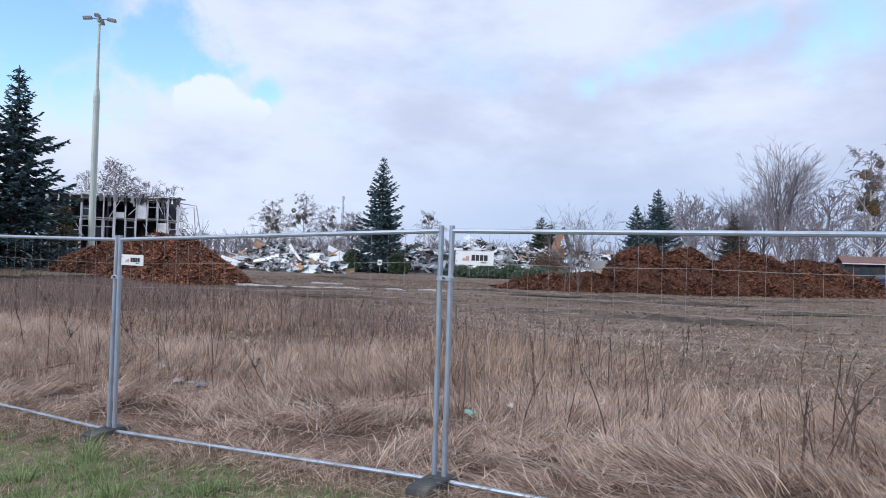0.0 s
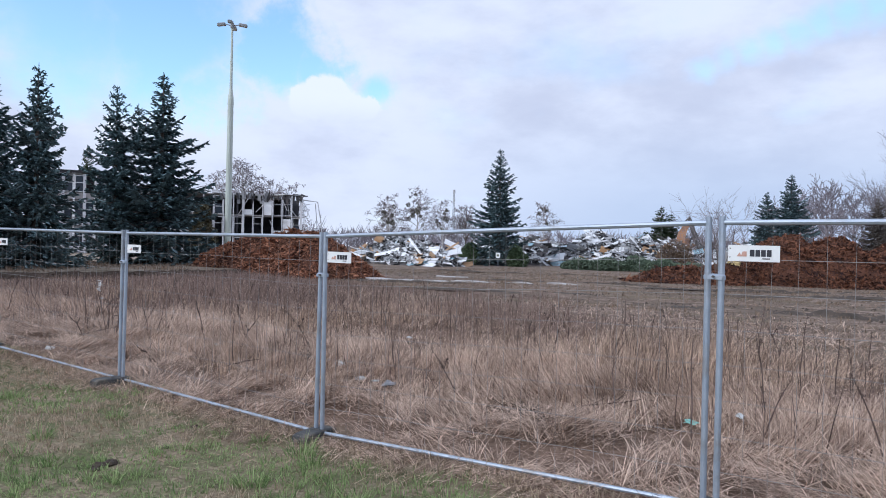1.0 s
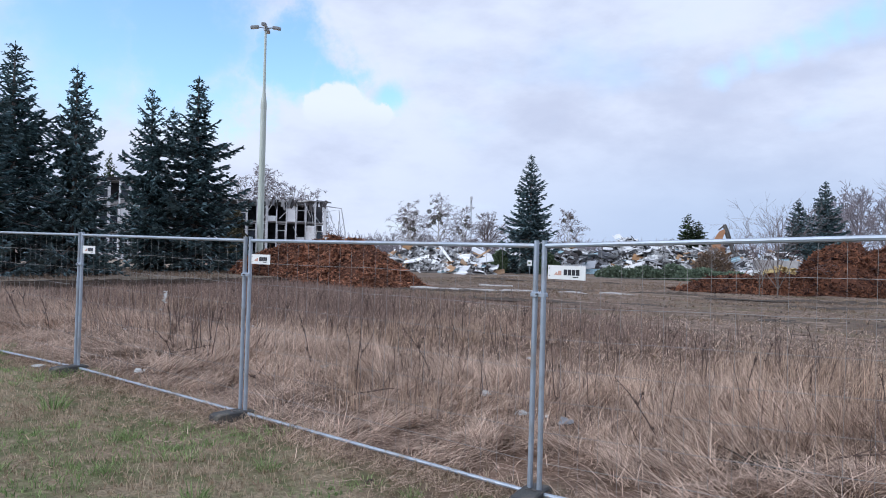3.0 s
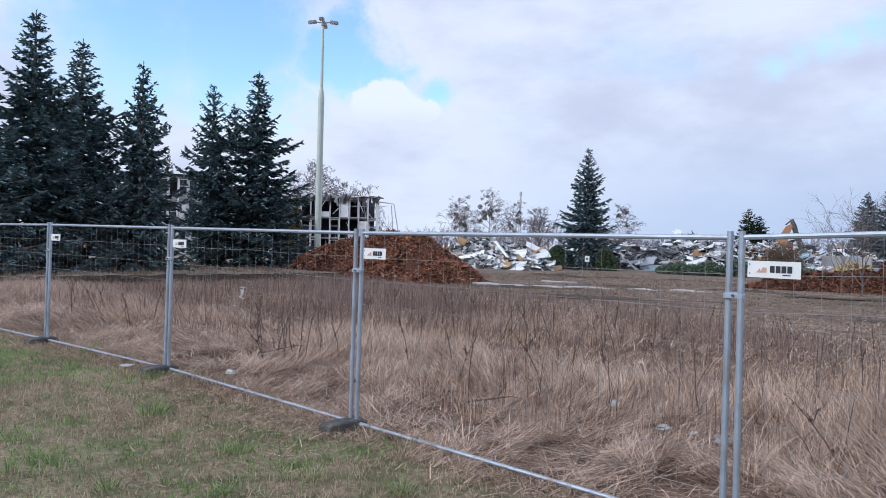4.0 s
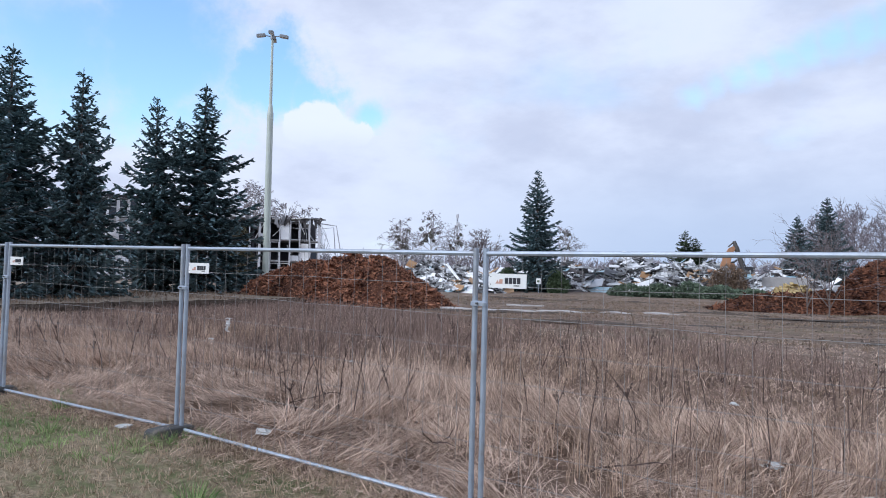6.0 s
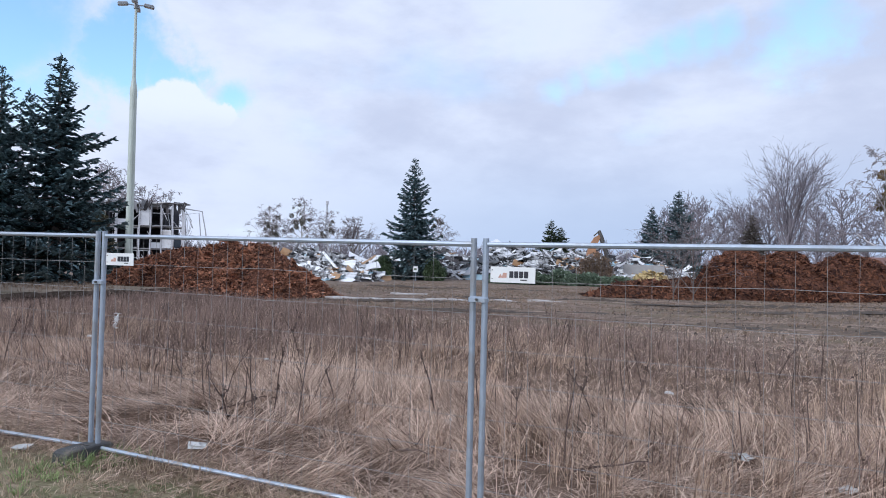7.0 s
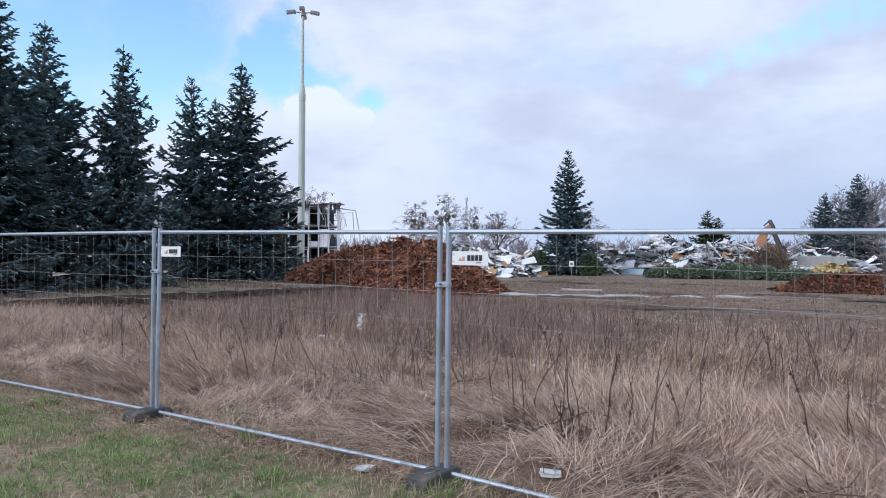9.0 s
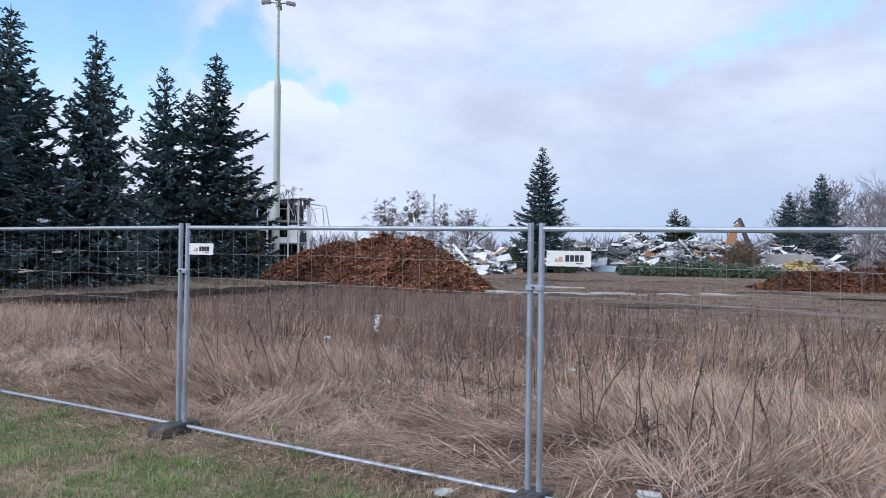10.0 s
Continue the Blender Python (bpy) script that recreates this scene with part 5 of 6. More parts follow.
def parked_car(x, y, turn, paint, label):
    c = thing("parked_car", label, "car", pose(x, y, 0, 0, 0, turn), "parked cars")
    b = Build()
    pr = [(-2.1, 0.35), (-2.1, 0.85), (-1.5, 0.95), (-1.0, 1.42), (0.45, 1.45), (1.15, 0.95), (2.0, 0.82), (2.1, 0.4)]
    n = len(pr)
    b.v = [(px, w * (0.72 if z > 1.1 else 0.86), z) for w in (-1, 1) for px, z in pr]
    b.f = [tuple(range(n)), tuple(range(2 * n - 1, n - 1, -1))] + [(i, n + i, n + (i + 1) % n, (i + 1) % n) for i in range(n)]
    part("body", b, paint, c)
    for s_ in (-1, 1):
        part("side_window", Build().box(1.5, 0.02, 0.32, pose(-0.25, s_ * 0.80, 1.02, s_ * 12, 0, 0)), GLASSY, c)
        for wx in (-1.3, 1.3):
            part("wheel", Build().tube([(wx, s_ * 0.70, 0.31), (wx, s_ * 0.89, 0.31)], 0.31, 12), INK, c, "dark tyre")


shed()
parked_car(8.2, 96.0, 160, NAVY, "dark blue parked car on the far yard")
parked_car(13.2, 99.0, 10, LAMPM, "dark grey parked car on the far yard")


def soil_ridge(xa, ya, xb, yb, seed):
    """A low churned ridge of turned earth with clods, left by tracks along the heaps."""
    rs = np.random.RandomState(seed)
    L = math.hypot(xb - xa, yb - ya)
    nx, ny = int(L / 0.18), 8
    u = np.linspace(0, L, nx)[None].repeat(ny, 0)
    v = np.linspace(-0.55, 0.55, ny)[:, None].repeat(nx, 1)
    v = v + 0.45 * np.sin(u * 0.5 + seed) + 0.2 * np.sin(u * 1.9)
    env = (1 - np.linspace(-1, 1, ny)[:, None] ** 2) * np.clip(0.55 + 0.8 * field_noise(u, v * 0, 0.9, seed), 0, 1) * np.clip(u, 0, 1) * np.clip(L - u, 0, 1)
    z = env * (0.07 + 0.05 * field_noise(u, v, 5.0, seed + 1) + rs.uniform(-0.05, 0.06, u.shape)) - 0.015
    vv = np.stack([u.ravel(), v.ravel(), z.ravel()], 1)
    i = (np.arange(ny - 1)[:, None] * nx + np.arange(nx - 1)[None]).ravel()
    tr = np.concatenate([np.stack([i, i + 1, i + nx + 1], 1), np.stack([i, i + nx + 1, i + nx], 1)])
    solo("soil_ridge", raw_mesh("soil_ridge", vv, tr, SOIL), None, "low churned ridge of dark earth on the yard", "soil ridge", pose(xa, ya, 0.02, 0, 0, math.degrees(math.atan2(yb - ya, xb - xa))), "churned soil")


for k, (xa, ya, xb, yb) in enumerate([(-12.5, 34.0, -4.0, 38.5), (-4.5, 38.0, 4.5, 47.5), (-9.5, 31.0, -1.0, 35.8), (-3.0, 29.0, 5.0, 33.5), (-26.0, 26.2, -19.0, 29.0), (-22.0, 33.0, -13.0, 37.5), (-34.0, 44.0, -20.0, 47.0), (-7.5, 23.0, 0.5, 24.8), (-20.0, 24.2, -12.0, 26.5)]):
    soil_ridge(xa, ya, xb, yb, 900 + k)

# ---- small yard sign, mast, slabs ----
ys = thing("yard_sign", "small pale green and white sign on a short post", "sign", pose(-38.6, 61.8, 0))
part("post", Build().tube([(0, 0, -0.05), (0, 0, 1.0)], 0.03, 6), GALV, ys)
part("plate", Build().box(0.5, 0.03, 0.55, pose(0, -0.04, 0.85)), SIGN, ys)
part("printed_bar", Build().box(0.26, 0.01, 0.2, pose(0, -0.062, 1.02)), JUNIPER, ys)


def radio_mast():
    m = thing("radio_mast", "far slender lattice radio mast", "mast", pose(-177, 245, 0))
    for k in range(3):
        a = 2.094 * k
        part("leg", Build().tube([(0.9 * math.cos(a), 0.9 * math.sin(a), 0), (0.25 * math.cos(a), 0.25 * math.sin(a), 26)], 0.07, 4), LAMPM, m)
    b = Build()
    for i in range(22):
        z0, z1 = 26 * i / 22, 26 * (i + 1) / 22
        for k in range(3):
            a, c = 2.094 * k, 2.094 * (k + 1)
            r0, r1 = 0.9 - 0.65 * z0 / 26, 0.9 - 0.65 * z1 / 26
            b.tube([(r0 * math.cos(a), r0 * math.sin(a), z0), (r1 * math.cos(c), r1 * math.sin(c), z1)], 0.04, 3, False)
    part("lattice", b, LAMPM, m)
    for z in (21.5, 25.0):
        part("antenna", Build().tube([(0, 0, z), (0, 0, z + 1.6)], 0.55, 8), FRAME_W, m)


radio_mast()


def slab(x, y, sx, sy, seed):
    rs = np.random.RandomState(seed)
    n = 14
    ring = [(x_, y_) for x_, y_ in ((0.5 * sx * math.cos(6.283 * k / n) * rs.uniform(0.35, 1.2), 0.5 * sy * math.sin(6.283 * k / n) * rs.uniform(0.5, 1.4)) for k in range(n))]
    b = Build()
    b.add([(a, c, 0.06 + 0.03 * math.sin(3 * a + seed)) for a, c in ring] + [(a, c, -0.08) for a, c in ring], [tuple(range(n))] + [(n + i, n + (i + 1) % n, (i + 1) % n, i) for i in range(n)])
    solo("concrete_slab", b, SLAB, "pale broken concrete slab lying flush in the yard", "concrete slab", pose(x, y, 0, 0, 0, rs.uniform(-4, 4)), "concrete slabs")


for k, (x, y, sx, sy) in enumerate([(-24.3, 28.3, 3.0, 1.3), (-22.4, 29.4, 2.8, 1.1), (-20.6, 30.6, 3.2, 1.2), (-18.3, 31.8, 1.6, 0.8), (-16.6, 33.2, 2.0, 0.9), (-25.0, 34.5, 2.6, 0.9)]):
    slab(x, y, sx, sy, 200 + k)


# ---- litter ----
def litter(x, y, z, s, seed, material, label):
    """A crumpled scrap of plastic."""
    rs = np.random.RandomState(seed)
    bm = bmesh.new()
    bmesh.ops.create_icosphere(bm, subdivisions=2, radius=1.0)
    for v in bm.verts:
        k = 1 + 0.62 * rs.uniform(-1, 1)
        v.co = Vector((v.co.x * k * 1.5, v.co.y * k * 0.85, max(v.co.z * k * 0.5 + 0.22 * v.co.x * v.co.y, -0.25)))
    me = bpy.data.meshes.new("litter")
    bm.to_mesh(me)
    bm.free()
    me.materials.append(material)
    solo("litter", me, None, label, "litter", pose(x, y, z + float(ground_height(x, y)) - 0.02, 0, 0, rs.uniform(0, 360)) @ Matrix.Diagonal((0.55 * s, 0.55 * s, 0.55 * s, 1)))


WL = "crumpled scrap of white plastic in dry grass"
for k, (x, y, z, s) in enumerate([(-12.15, 4.43, 0.05, 0.10), (-11.0, 5.22, 0.06, 0.10), (-9.45, 7.15, 0.14, 0.10), (-6.65, 7.15, 0.16, 0.10), (-10.0, 6.38, 0.14, 0.07), (-5.9, 6.75, 0.12, 0.09), (-5.6, 6.7, 0.14, 0.055),
                                  (-7.65, 9.85, 0.2, 0.07), (-14.6, 6.95, 0.16, 0.08), (-18.2, 9.8, 0.25, 0.08), (-1.36, 7.1, 0.2, 0.07), (-16.6, 7.6, 0.2, 0.09), (-13.0, 8.6, 0.3, 0.05)]):
    litter(x, y, z, s, 300 + k, PLASTIC, WL)
litter(-1.78, 6.98, 0.11, 0.075, 330, TEAL, "crumpled scrap of teal plastic in dry grass")
litter(-5.3, 6.6, 0.16, 0.13, 331, SH_GREY, "crumpled grey sheet of plastic in dry grass")


# ---- dry weeds ----
def weed_meshes(seed, H, bushy):
    rs = np.random.RandomState(seed)
    st, hd = Build(), Build()
    p = [Vector((0, 0, -0.05))]
    d = Vector((rs.uniform(-0.2, 0.2), rs.uniform(-0.2, 0.2), 1))
    for k in range(5):
        d = (d + Vector(rs.normal(size=3)) * 0.09).normalized()
        p.append(p[-1] + d * H / 5)
    st.tube(p, [0.008, 0.0075, 0.007, 0.006, 0.005, 0.003], 5)
    for k in range(bushy):
        i = rs.randint(1, 5)
        a = rs.uniform(0, 6.28)
        e = p[i] + Vector((math.cos(a) * 0.3, math.sin(a) * 0.3, rs.uniform(0.7, 1.2))) * H * rs.uniform(0.08, 0.2)
        st.tube([p[i], p[i].lerp(e, 0.6) + Vector((0, 0, 0.01)), e], [0.005, 0.004, 0.002], 4, False)
        for j in range(5):
            q = p[i].lerp(e, rs.uniform(0.4, 1.0)) + Vector(rs.normal(size=3)) * 0.008
            hd.add([q + Vector(rs.normal(size=3)) * 0.011 for _ in range(4)], [(0, 1, 2), (0, 2, 3), (0, 3, 1), (1, 3, 2)])
    for j in range(14):
        q = p[4].lerp(p[5], rs.uniform(-0.4, 1.0)) + Vector(rs.normal(size=3)) * 0.012
        hd.add([q + Vector(rs.normal(size=3)) * 0.008 for _ in range(4)], [(0, 1, 2), (0, 2, 3), (0, 3, 1), (1, 3, 2)])
    return st.mesh("stem", STALK), hd.mesh("seed_heads", STALK)


WEEDS = [weed_meshes(400 + k, 1.0, (1, 4, 0, 5, 0)[k]) for k in range(5)]
rs = np.random.RandomState(17)
spots = [(-17.4, 8.0), (-15.7, 6.5), (-16.2, 5.9), (-15.9, 6.1), (-15.5, 6.0), (-11.9, 6.3), (-11.0, 6.3), (-10.8, 6.5), (-11.2, 5.9), (-10.5, 6.0), (-13.4, 7.2), (-10.4, 6.5), (-7.9, 8.2), (-8.1, 8.0),
         (-7.9, 9.6), (-4.4, 8.0), (1.4, 6.4), (1.6, 6.5), (1.55, 6.9), (1.8, 6.6), (-11.4, 6.5), (-4.0, 8.3)]
spots += [(rs.uniform(-24, 3), rs.uniform(6.2, 15)) for _ in range(110)]
for k, (x, y) in enumerate(spots):
    w = thing("dry_weed", "dark dried weed stalk standing in pale grass", "weed", pose(x, y, float(ground_height(x, y)), rs.uniform(-6, 6), rs.uniform(-6, 6), rs.uniform(0, 360)) @ Matrix.Diagonal((1, 1, rs.uniform(0.6, 1.05), 1)), "dry weed stalks")
    for nm, me in zip(("stem", "seed_head"), WEEDS[k % 5]):
        part(nm, me, None, w, kind="" if nm == "stem" else "stuff")
tg = thing("caught_bag", "torn white plastic bag caught on a weed stalk", "litter", pose(-16.25, 8.7, 0))
part("stalk", Build().tube([(0, 0, -0.05), (0.02, 0, 0.4), (0.03, 0, 0.78)], [0.008, 0.007, 0.004], 5), STALK, tg)
bagm = Build()
for k in range(18):
    f = k / 17
    q = Vector((0.03 + 0.05 * math.sin(3.1 * f) + rs.uniform(-0.012, 0.012), rs.uniform(-0.02, 0.02), 0.80 - 0.24 * abs(1.5 * f - 0.5)))
    bagm.add([q + Vector(rs.normal(size=3)) * 0.024 for _ in range(4)], [(0, 1, 2), (0, 2, 3), (0, 3, 1), (1, 3, 2)])
part("bag", bagm, SIGN, tg)
for k, (x, y, L, tn) in enumerate([(-16.0, 6.5, 0.9, 20), (-11.4, 6.2, 0.8, 60), (-13.2, 7.4, 0.8, -20), (-7.6, 6.2, 0.7, 10), (-2.6, 7.0, 0.9, 25), (-9.2, 5.7, 0.7, -35)]):
    bq = Build().tube([(-L / 2, 0, 0.03), (-L / 3, 0.03, 0.09), (-L / 8, 0.05, 0.12), (L / 8, -0.02, 0.17), (L / 3, 0.03, 0.20), (L / 2, 0.06, 0.19)], [0.010, 0.0095, 0.009, 0.007, 0.005, 0.002], 6)
    bq.tube([(0, 0.02, 0.14), (L / 8, 0.1, 0.21), (L / 5, 0.14, 0.32)], [0.006, 0.0045, 0.002], 5)
    bq.tube([(-L / 4, 0.04, 0.10), (-L / 9, -0.08, 0.2), (-L / 12, -0.12, 0.27)], [0.005, 0.004, 0.002], 5)
    solo("dead_branch", bq, STALK, "dark dead branch lying in dry grass", "branch", pose(x, y, float(ground_height(x, y)) + 0.03, 0, 0, tn), "dead branches")


# ---- grass ----
def scatter(n, x0, x1, y0, y1, seed):
    rs = np.random.RandomState(seed)
    return rs.uniform(x0, x1, n), rs.uniform(y0, y1, n), rs


def clumped(x, y, rs, step, pull):
    """Draws the roots together into tufts."""
    gx, gy = np.round(x / step + 0.31 * np.sin(7 * y)), np.round(y / step)
    jx, jy = np.sin(gx * 12.9898 + gy * 78.233) * 0.5, np.sin(gx * 39.346 + gy * 11.135) * 0.5
    return x + (step * (gx + 0.8 * jx) - x) * pull, y + (step * (gy + 0.8 * jy) - y) * pull, np.sin(gx * 91.7 + gy * 47.3) , np.sin(gx * 27.1 - gy * 63.9)


CLEAR = [(-3.4, 6.4, 0.42), (-8.0, 7.55, 0.42), (-7.2, 9.4, 0.4), (-1.8, 6.85, 0.30), (-5.3, 6.45, 0.3), (-6.65, 7.0, 0.22), (-9.45, 7.0, 0.22), (-11.0, 5.1, 0.25), (-5.9, 6.6, 0.22), (-14.6, 6.8, 0.2), (-15.6, 5.7, 0.35), (-2.2, 5.4, 0.55), (-3.0, 5.3, 0.4)]


def open_spot(x, y, rs):
    """True where the grass grows, false in the small trampled or bare spots."""
    grows = np.ones(len(x), bool)
    for cx, cy, r in CLEAR:
        grows &= np.hypot(x - cx, (y - cy) * 1.2) > r * rs.uniform(0.6, 1.1, len(x))
    return grows


def tall_grass():
    # matted grass just behind the fence, pressed flat in swirls
    x, y, rs = scatter(150000, -27, 4.5, 4.45, 8.6, 501)
    x, y, t1, t2 = clumped(x, y, rs, 0.42, 0.22)
    hollow = field_noise(x, y, 2.1, 50) + 0.6 * field_noise(x, y, 5.0, 49)
    keep = (rs.uniform(0, 1, len(x)) < np.clip((y - 4.35) / 0.6, 0.10, 1)) & (hollow + rs.normal(0, 0.22, len(x)) > -0.75) & open_spot(x, y, rs)
    x, y, t1, t2 = x[keep], y[keep], t1[keep], t2[keep]
    rise = np.clip((y - 5.9) / 1.7 + 0.35 * field_noise(x, y, 1.0, 48), 0, 1)
    lay = np.clip(0.98 + 0.22 * field_noise(x, y, 1.1, 51) - 0.42 * rise, 0.1, 1.0)
    az = 2.9 + 1.7 * field_noise(x, y, 0.8, 52) + 0.9 * t1 + rs.normal(0, 0.65, len(x))
    h = rs.uniform(0.28, 0.70, len(x)) * (0.9 + 0.25 * field_noise(x, y, 0.8, 53)) * np.clip(0.4 + (y - 4.4) / 1.2, 0.4, 1.0)
    lean = np.clip(lay * 1.42 + 0.22 * t2 + rs.normal(0, 0.13, len(x)), 0.05, 1.52)
    pile = np.clip(0.5 + 0.5 * field_noise(x, y, 2.6, 47), 0.0, 1.0)
    z = ground_height(x, y) + 0.22 * lay * pile * rs.uniform(0, 1, len(x)) ** 0.7 * np.clip((y - 4.8) / 0.8, 0, 1)
    solo("dry_grass", blades("dry_grass", x, y, z, np.maximum(h, 0.1), az, lean, rs.uniform(0.004, 0.010, len(x)), STRAW_MAT, rs, 0.3), None,
         "pale lodged dry grass lying in swirls behind the fence", "grass", kind="stuff")
    # wisps of upright straw standing in tufts further in
    x, y, rs = scatter(105000, -33, 6.0, 5.8, 17.0, 502)
    x, y, t1, t2 = clumped(x, y, rs, 0.40, 0.40)
    far_edge = np.interp(x, [-33, -14, -5, 0, 5], [17.0, 16.0, 13.0, 11.6, 11.0])
    golden = 1.2 * field_noise(x, y, 0.75, 54) + 0.7 * field_noise(x, y, 2.2, 46) + 0.5 * np.clip((x + 9) / 7, -1, 1)
    keep = (golden - 0.10 * np.clip(y - 9.0, 0, 9) - 1.1 * np.clip(y - far_edge, 0, 3) + 0.35 * t2 + rs.normal(0, 0.3, len(x))) > -0.15
    keep &= open_spot(x, y, rs)
    x, y, t1, t2 = x[keep], y[keep], t1[keep], t2[keep]
    n = len(x)
    az = 0.5 + 1.1 * field_noise(x, y, 0.5, 55) + 0.9 * t1 + rs.normal(0, 0.9, n)
    h = rs.uniform(0.18, 0.60, n) * (0.85 + 0.3 * field_noise(x, y, 0.7, 56) + 0.25 * t2)
    lean = np.clip(0.36 + 0.5 * field_noise(x, y, 1.0, 57) + 0.25 * t2 + rs.normal(0, 0.28, n), 0.02, 1.4)
    solo("dry_grass", blades("dry_grass", x, y, ground_height(x, y), np.maximum(h, 0.12), az, lean, rs.uniform(0.004, 0.010, n), STRAW, rs), None,
         "tufts of upright straw-coloured dry grass in the field", "grass", kind="stuff")
    # grey-brown weeds deeper in the field, thinning out towards the yard
    x, y, rs = scatter(140000, -34, 6, 6.3, 28, 503)
    x, y, t1, t2 = clumped(x, y, rs, 0.45, 0.55)
    far_edge = np.interp(x, [-34, -24, -16, -8, 0, 5], [25.0, 24.0, 22.0, 18.0, 13.0, 11.0])
    keep = (1.3 * field_noise(x, y, 0.45, 58) + 1.0 * field_noise(x, 2 * y, 1.1, 67) + 0.18 * np.minimum(y - 11, 4) - 0.55 * np.maximum(y - far_edge, 0) - 0.08 * (x + 9) + 0.3 * t1 + rs.normal(0, 0.45, len(x))) > 0.2
    x, y, t2 = x[keep], y[keep], t2[keep]
    n = len(x)
    fall = np.clip((np.interp(x, [-34, -24, -16, -8, 0, 5], [25.0, 24.0, 22.0, 18.0, 13.0, 11.0]) + 3.0 - y) / 7.0, 0.3, 1.0)
    h = rs.uniform(0.12, 0.62, n) * (0.8 + 0.3 * field_noise(x, y, 0.6, 59) + 0.2 * t2) * np.clip(1.2 - 0.03 * (x + 14), 0.5, 1.25) * fall * np.clip((x + 32.5) / 6, 0.6, 1)
    solo("dead_weeds", blades("dead_weeds", x, y, ground_height(x, y), np.maximum(h, 0.06), rs.uniform(0, 6.28, n), np.abs(rs.normal(0, 0.38, n)), rs.uniform(0.005, 0.013, n), WEED, rs, 0.4), None,
         "dense grey-brown dead weeds in the field", "weeds", kind="stuff")
    # short broken thatch between the tufts
    x, y, rs = scatter(115000, -30, 5, 4.6, 20.0, 506)
    keep = rs.uniform(0, 1, len(x)) < np.clip(1.5 - (y - 5) / 14, 0.35, 1)
    x, y = x[keep], y[keep]
    n = len(x)
    solo("thatch", blades("thatch", x, y, ground_height(x, y) + rs.uniform(0, 1, n) ** 1.5 * 0.20 * np.clip((y - 4.6) / 1.5, 0.05, 1), rs.uniform(0.08, 0.30, n), rs.uniform(0, 6.28, n), rs.uniform(0.8, 1.6, n), rs.uniform(0.005, 0.011, n) * (0.8 + y / 40), STRAW_MAT, rs, 0.5), None,
         "short broken straw thatch between the grass tufts", "grass", kind="stuff")
    # thin dark stalks everywhere in the field
    x, y, rs = scatter(4600, -30, 5, 6.2, 22, 505)
    keep = y < np.interp(x, [-30, -16, -8, 0, 5], [21.0, 19.0, 16.0, 12.0, 10.0]) + rs.normal(0, 1.0, len(x))
    x, y = x[keep], y[keep]
    n = len(x)
    solo("dead_stalks", blades("dead_stalks", x, y, ground_height(x, y), rs.uniform(0.3, 0.95, n), rs.uniform(0, 6.28, n), np.abs(rs.normal(0, 0.17, n)), rs.uniform(0.005, 0.010, n) * (0.7 + y / 20), STALK, rs, 0.15), None,
         "thin dark dead stalks standing in the field", "weeds", kind="stuff")
    # short tufts on the worn yard
    x, y, rs = scatter(64000, -34, 9, 10.5, 56, 504)
    x, y, t1, t2 = clumped(x, y, rs, 0.6, 0.55)
    keep = field_noise(x, 3 * y, 0.35, 60) + rs.normal(0, 0.5, len(x)) > 0.0
    x, y = x[keep], y[keep]
    n = len(x)
    solo("yard_grass", blades("yard_grass", x, y, ground_height(x, y), rs.uniform(0.04, 0.20, n), rs.uniform(0, 6.28, n), np.abs(rs.normal(0, 0.7, n)), rs.uniform(0.012, 0.03, n), YARD_T, rs), None,
         "short worn tufts of brownish grass on the yard", "grass", kind="stuff")
    # flat trodden straw and crumbs of earth over the yard
    x, y, rs = scatter(70000, -36, 9, 12.0, 52, 509)
    bare = np.abs(y - (28.3 + 0.62 * (x + 24.3))) < 0.9
    keep = ~(bare & (x > -26) & (x < -15)) & (field_noise(x, 3.5 * y, 0.5, 70) + 0.5 * field_noise(x, 4 * y, 1.6, 71) + rs.normal(0, 0.35, len(x)) > 0.1)
    x, y = x[keep], y[keep]
    n = len(x)
    solo("trodden_straw", blades("trodden_straw", x, y, ground_height(x, y) + 0.01, rs.uniform(0.10, 0.40, n), rs.normal(0.2, 0.7, n), rs.uniform(1.2, 1.55, n), rs.uniform(0.012, 0.035, n), STRAW_YARD, rs, 0.15), None,
         "trodden flat straw over the worn yard", "grass", kind="stuff")
    x, y, rs = scatter(16000, -36, 9, 14.0, 50, 510)
    keep = field_noise(x, 4 * y, 0.6, 72) + rs.normal(0, 0.3, len(x)) > 0.35
    x, y = x[keep], y[keep]
    n = len(x)
    c = np.stack([x, y, ground_height(x, y)], 1)
    r = rs.uniform(0.03, 0.13, (n, 1)) ** 1.2
    a = rs.uniform(0, 6.28, (n, 1))
    v = np.stack([c + r * np.hstack([np.cos(a + p), np.sin(a + p), np.full((n, 1), -0.3)]) for p in (0, 2.1, 4.2)] + [c + r * np.hstack([rs.normal(0, 0.3, (n, 2)), rs.uniform(0.4, 0.9, (n, 1))])], 1).reshape(-1, 3)
    q = (np.array([[0, 1, 3], [1, 2, 3], [2, 0, 3]])[None] + 4 * np.arange(n)[:, None, None]).reshape(-1, 3)
    solo("earth_crumbs", raw_mesh("earth_crumbs", v, q, SOIL), None, "dark crumbs of earth strewn over the yard", "earth", kind="stuff")


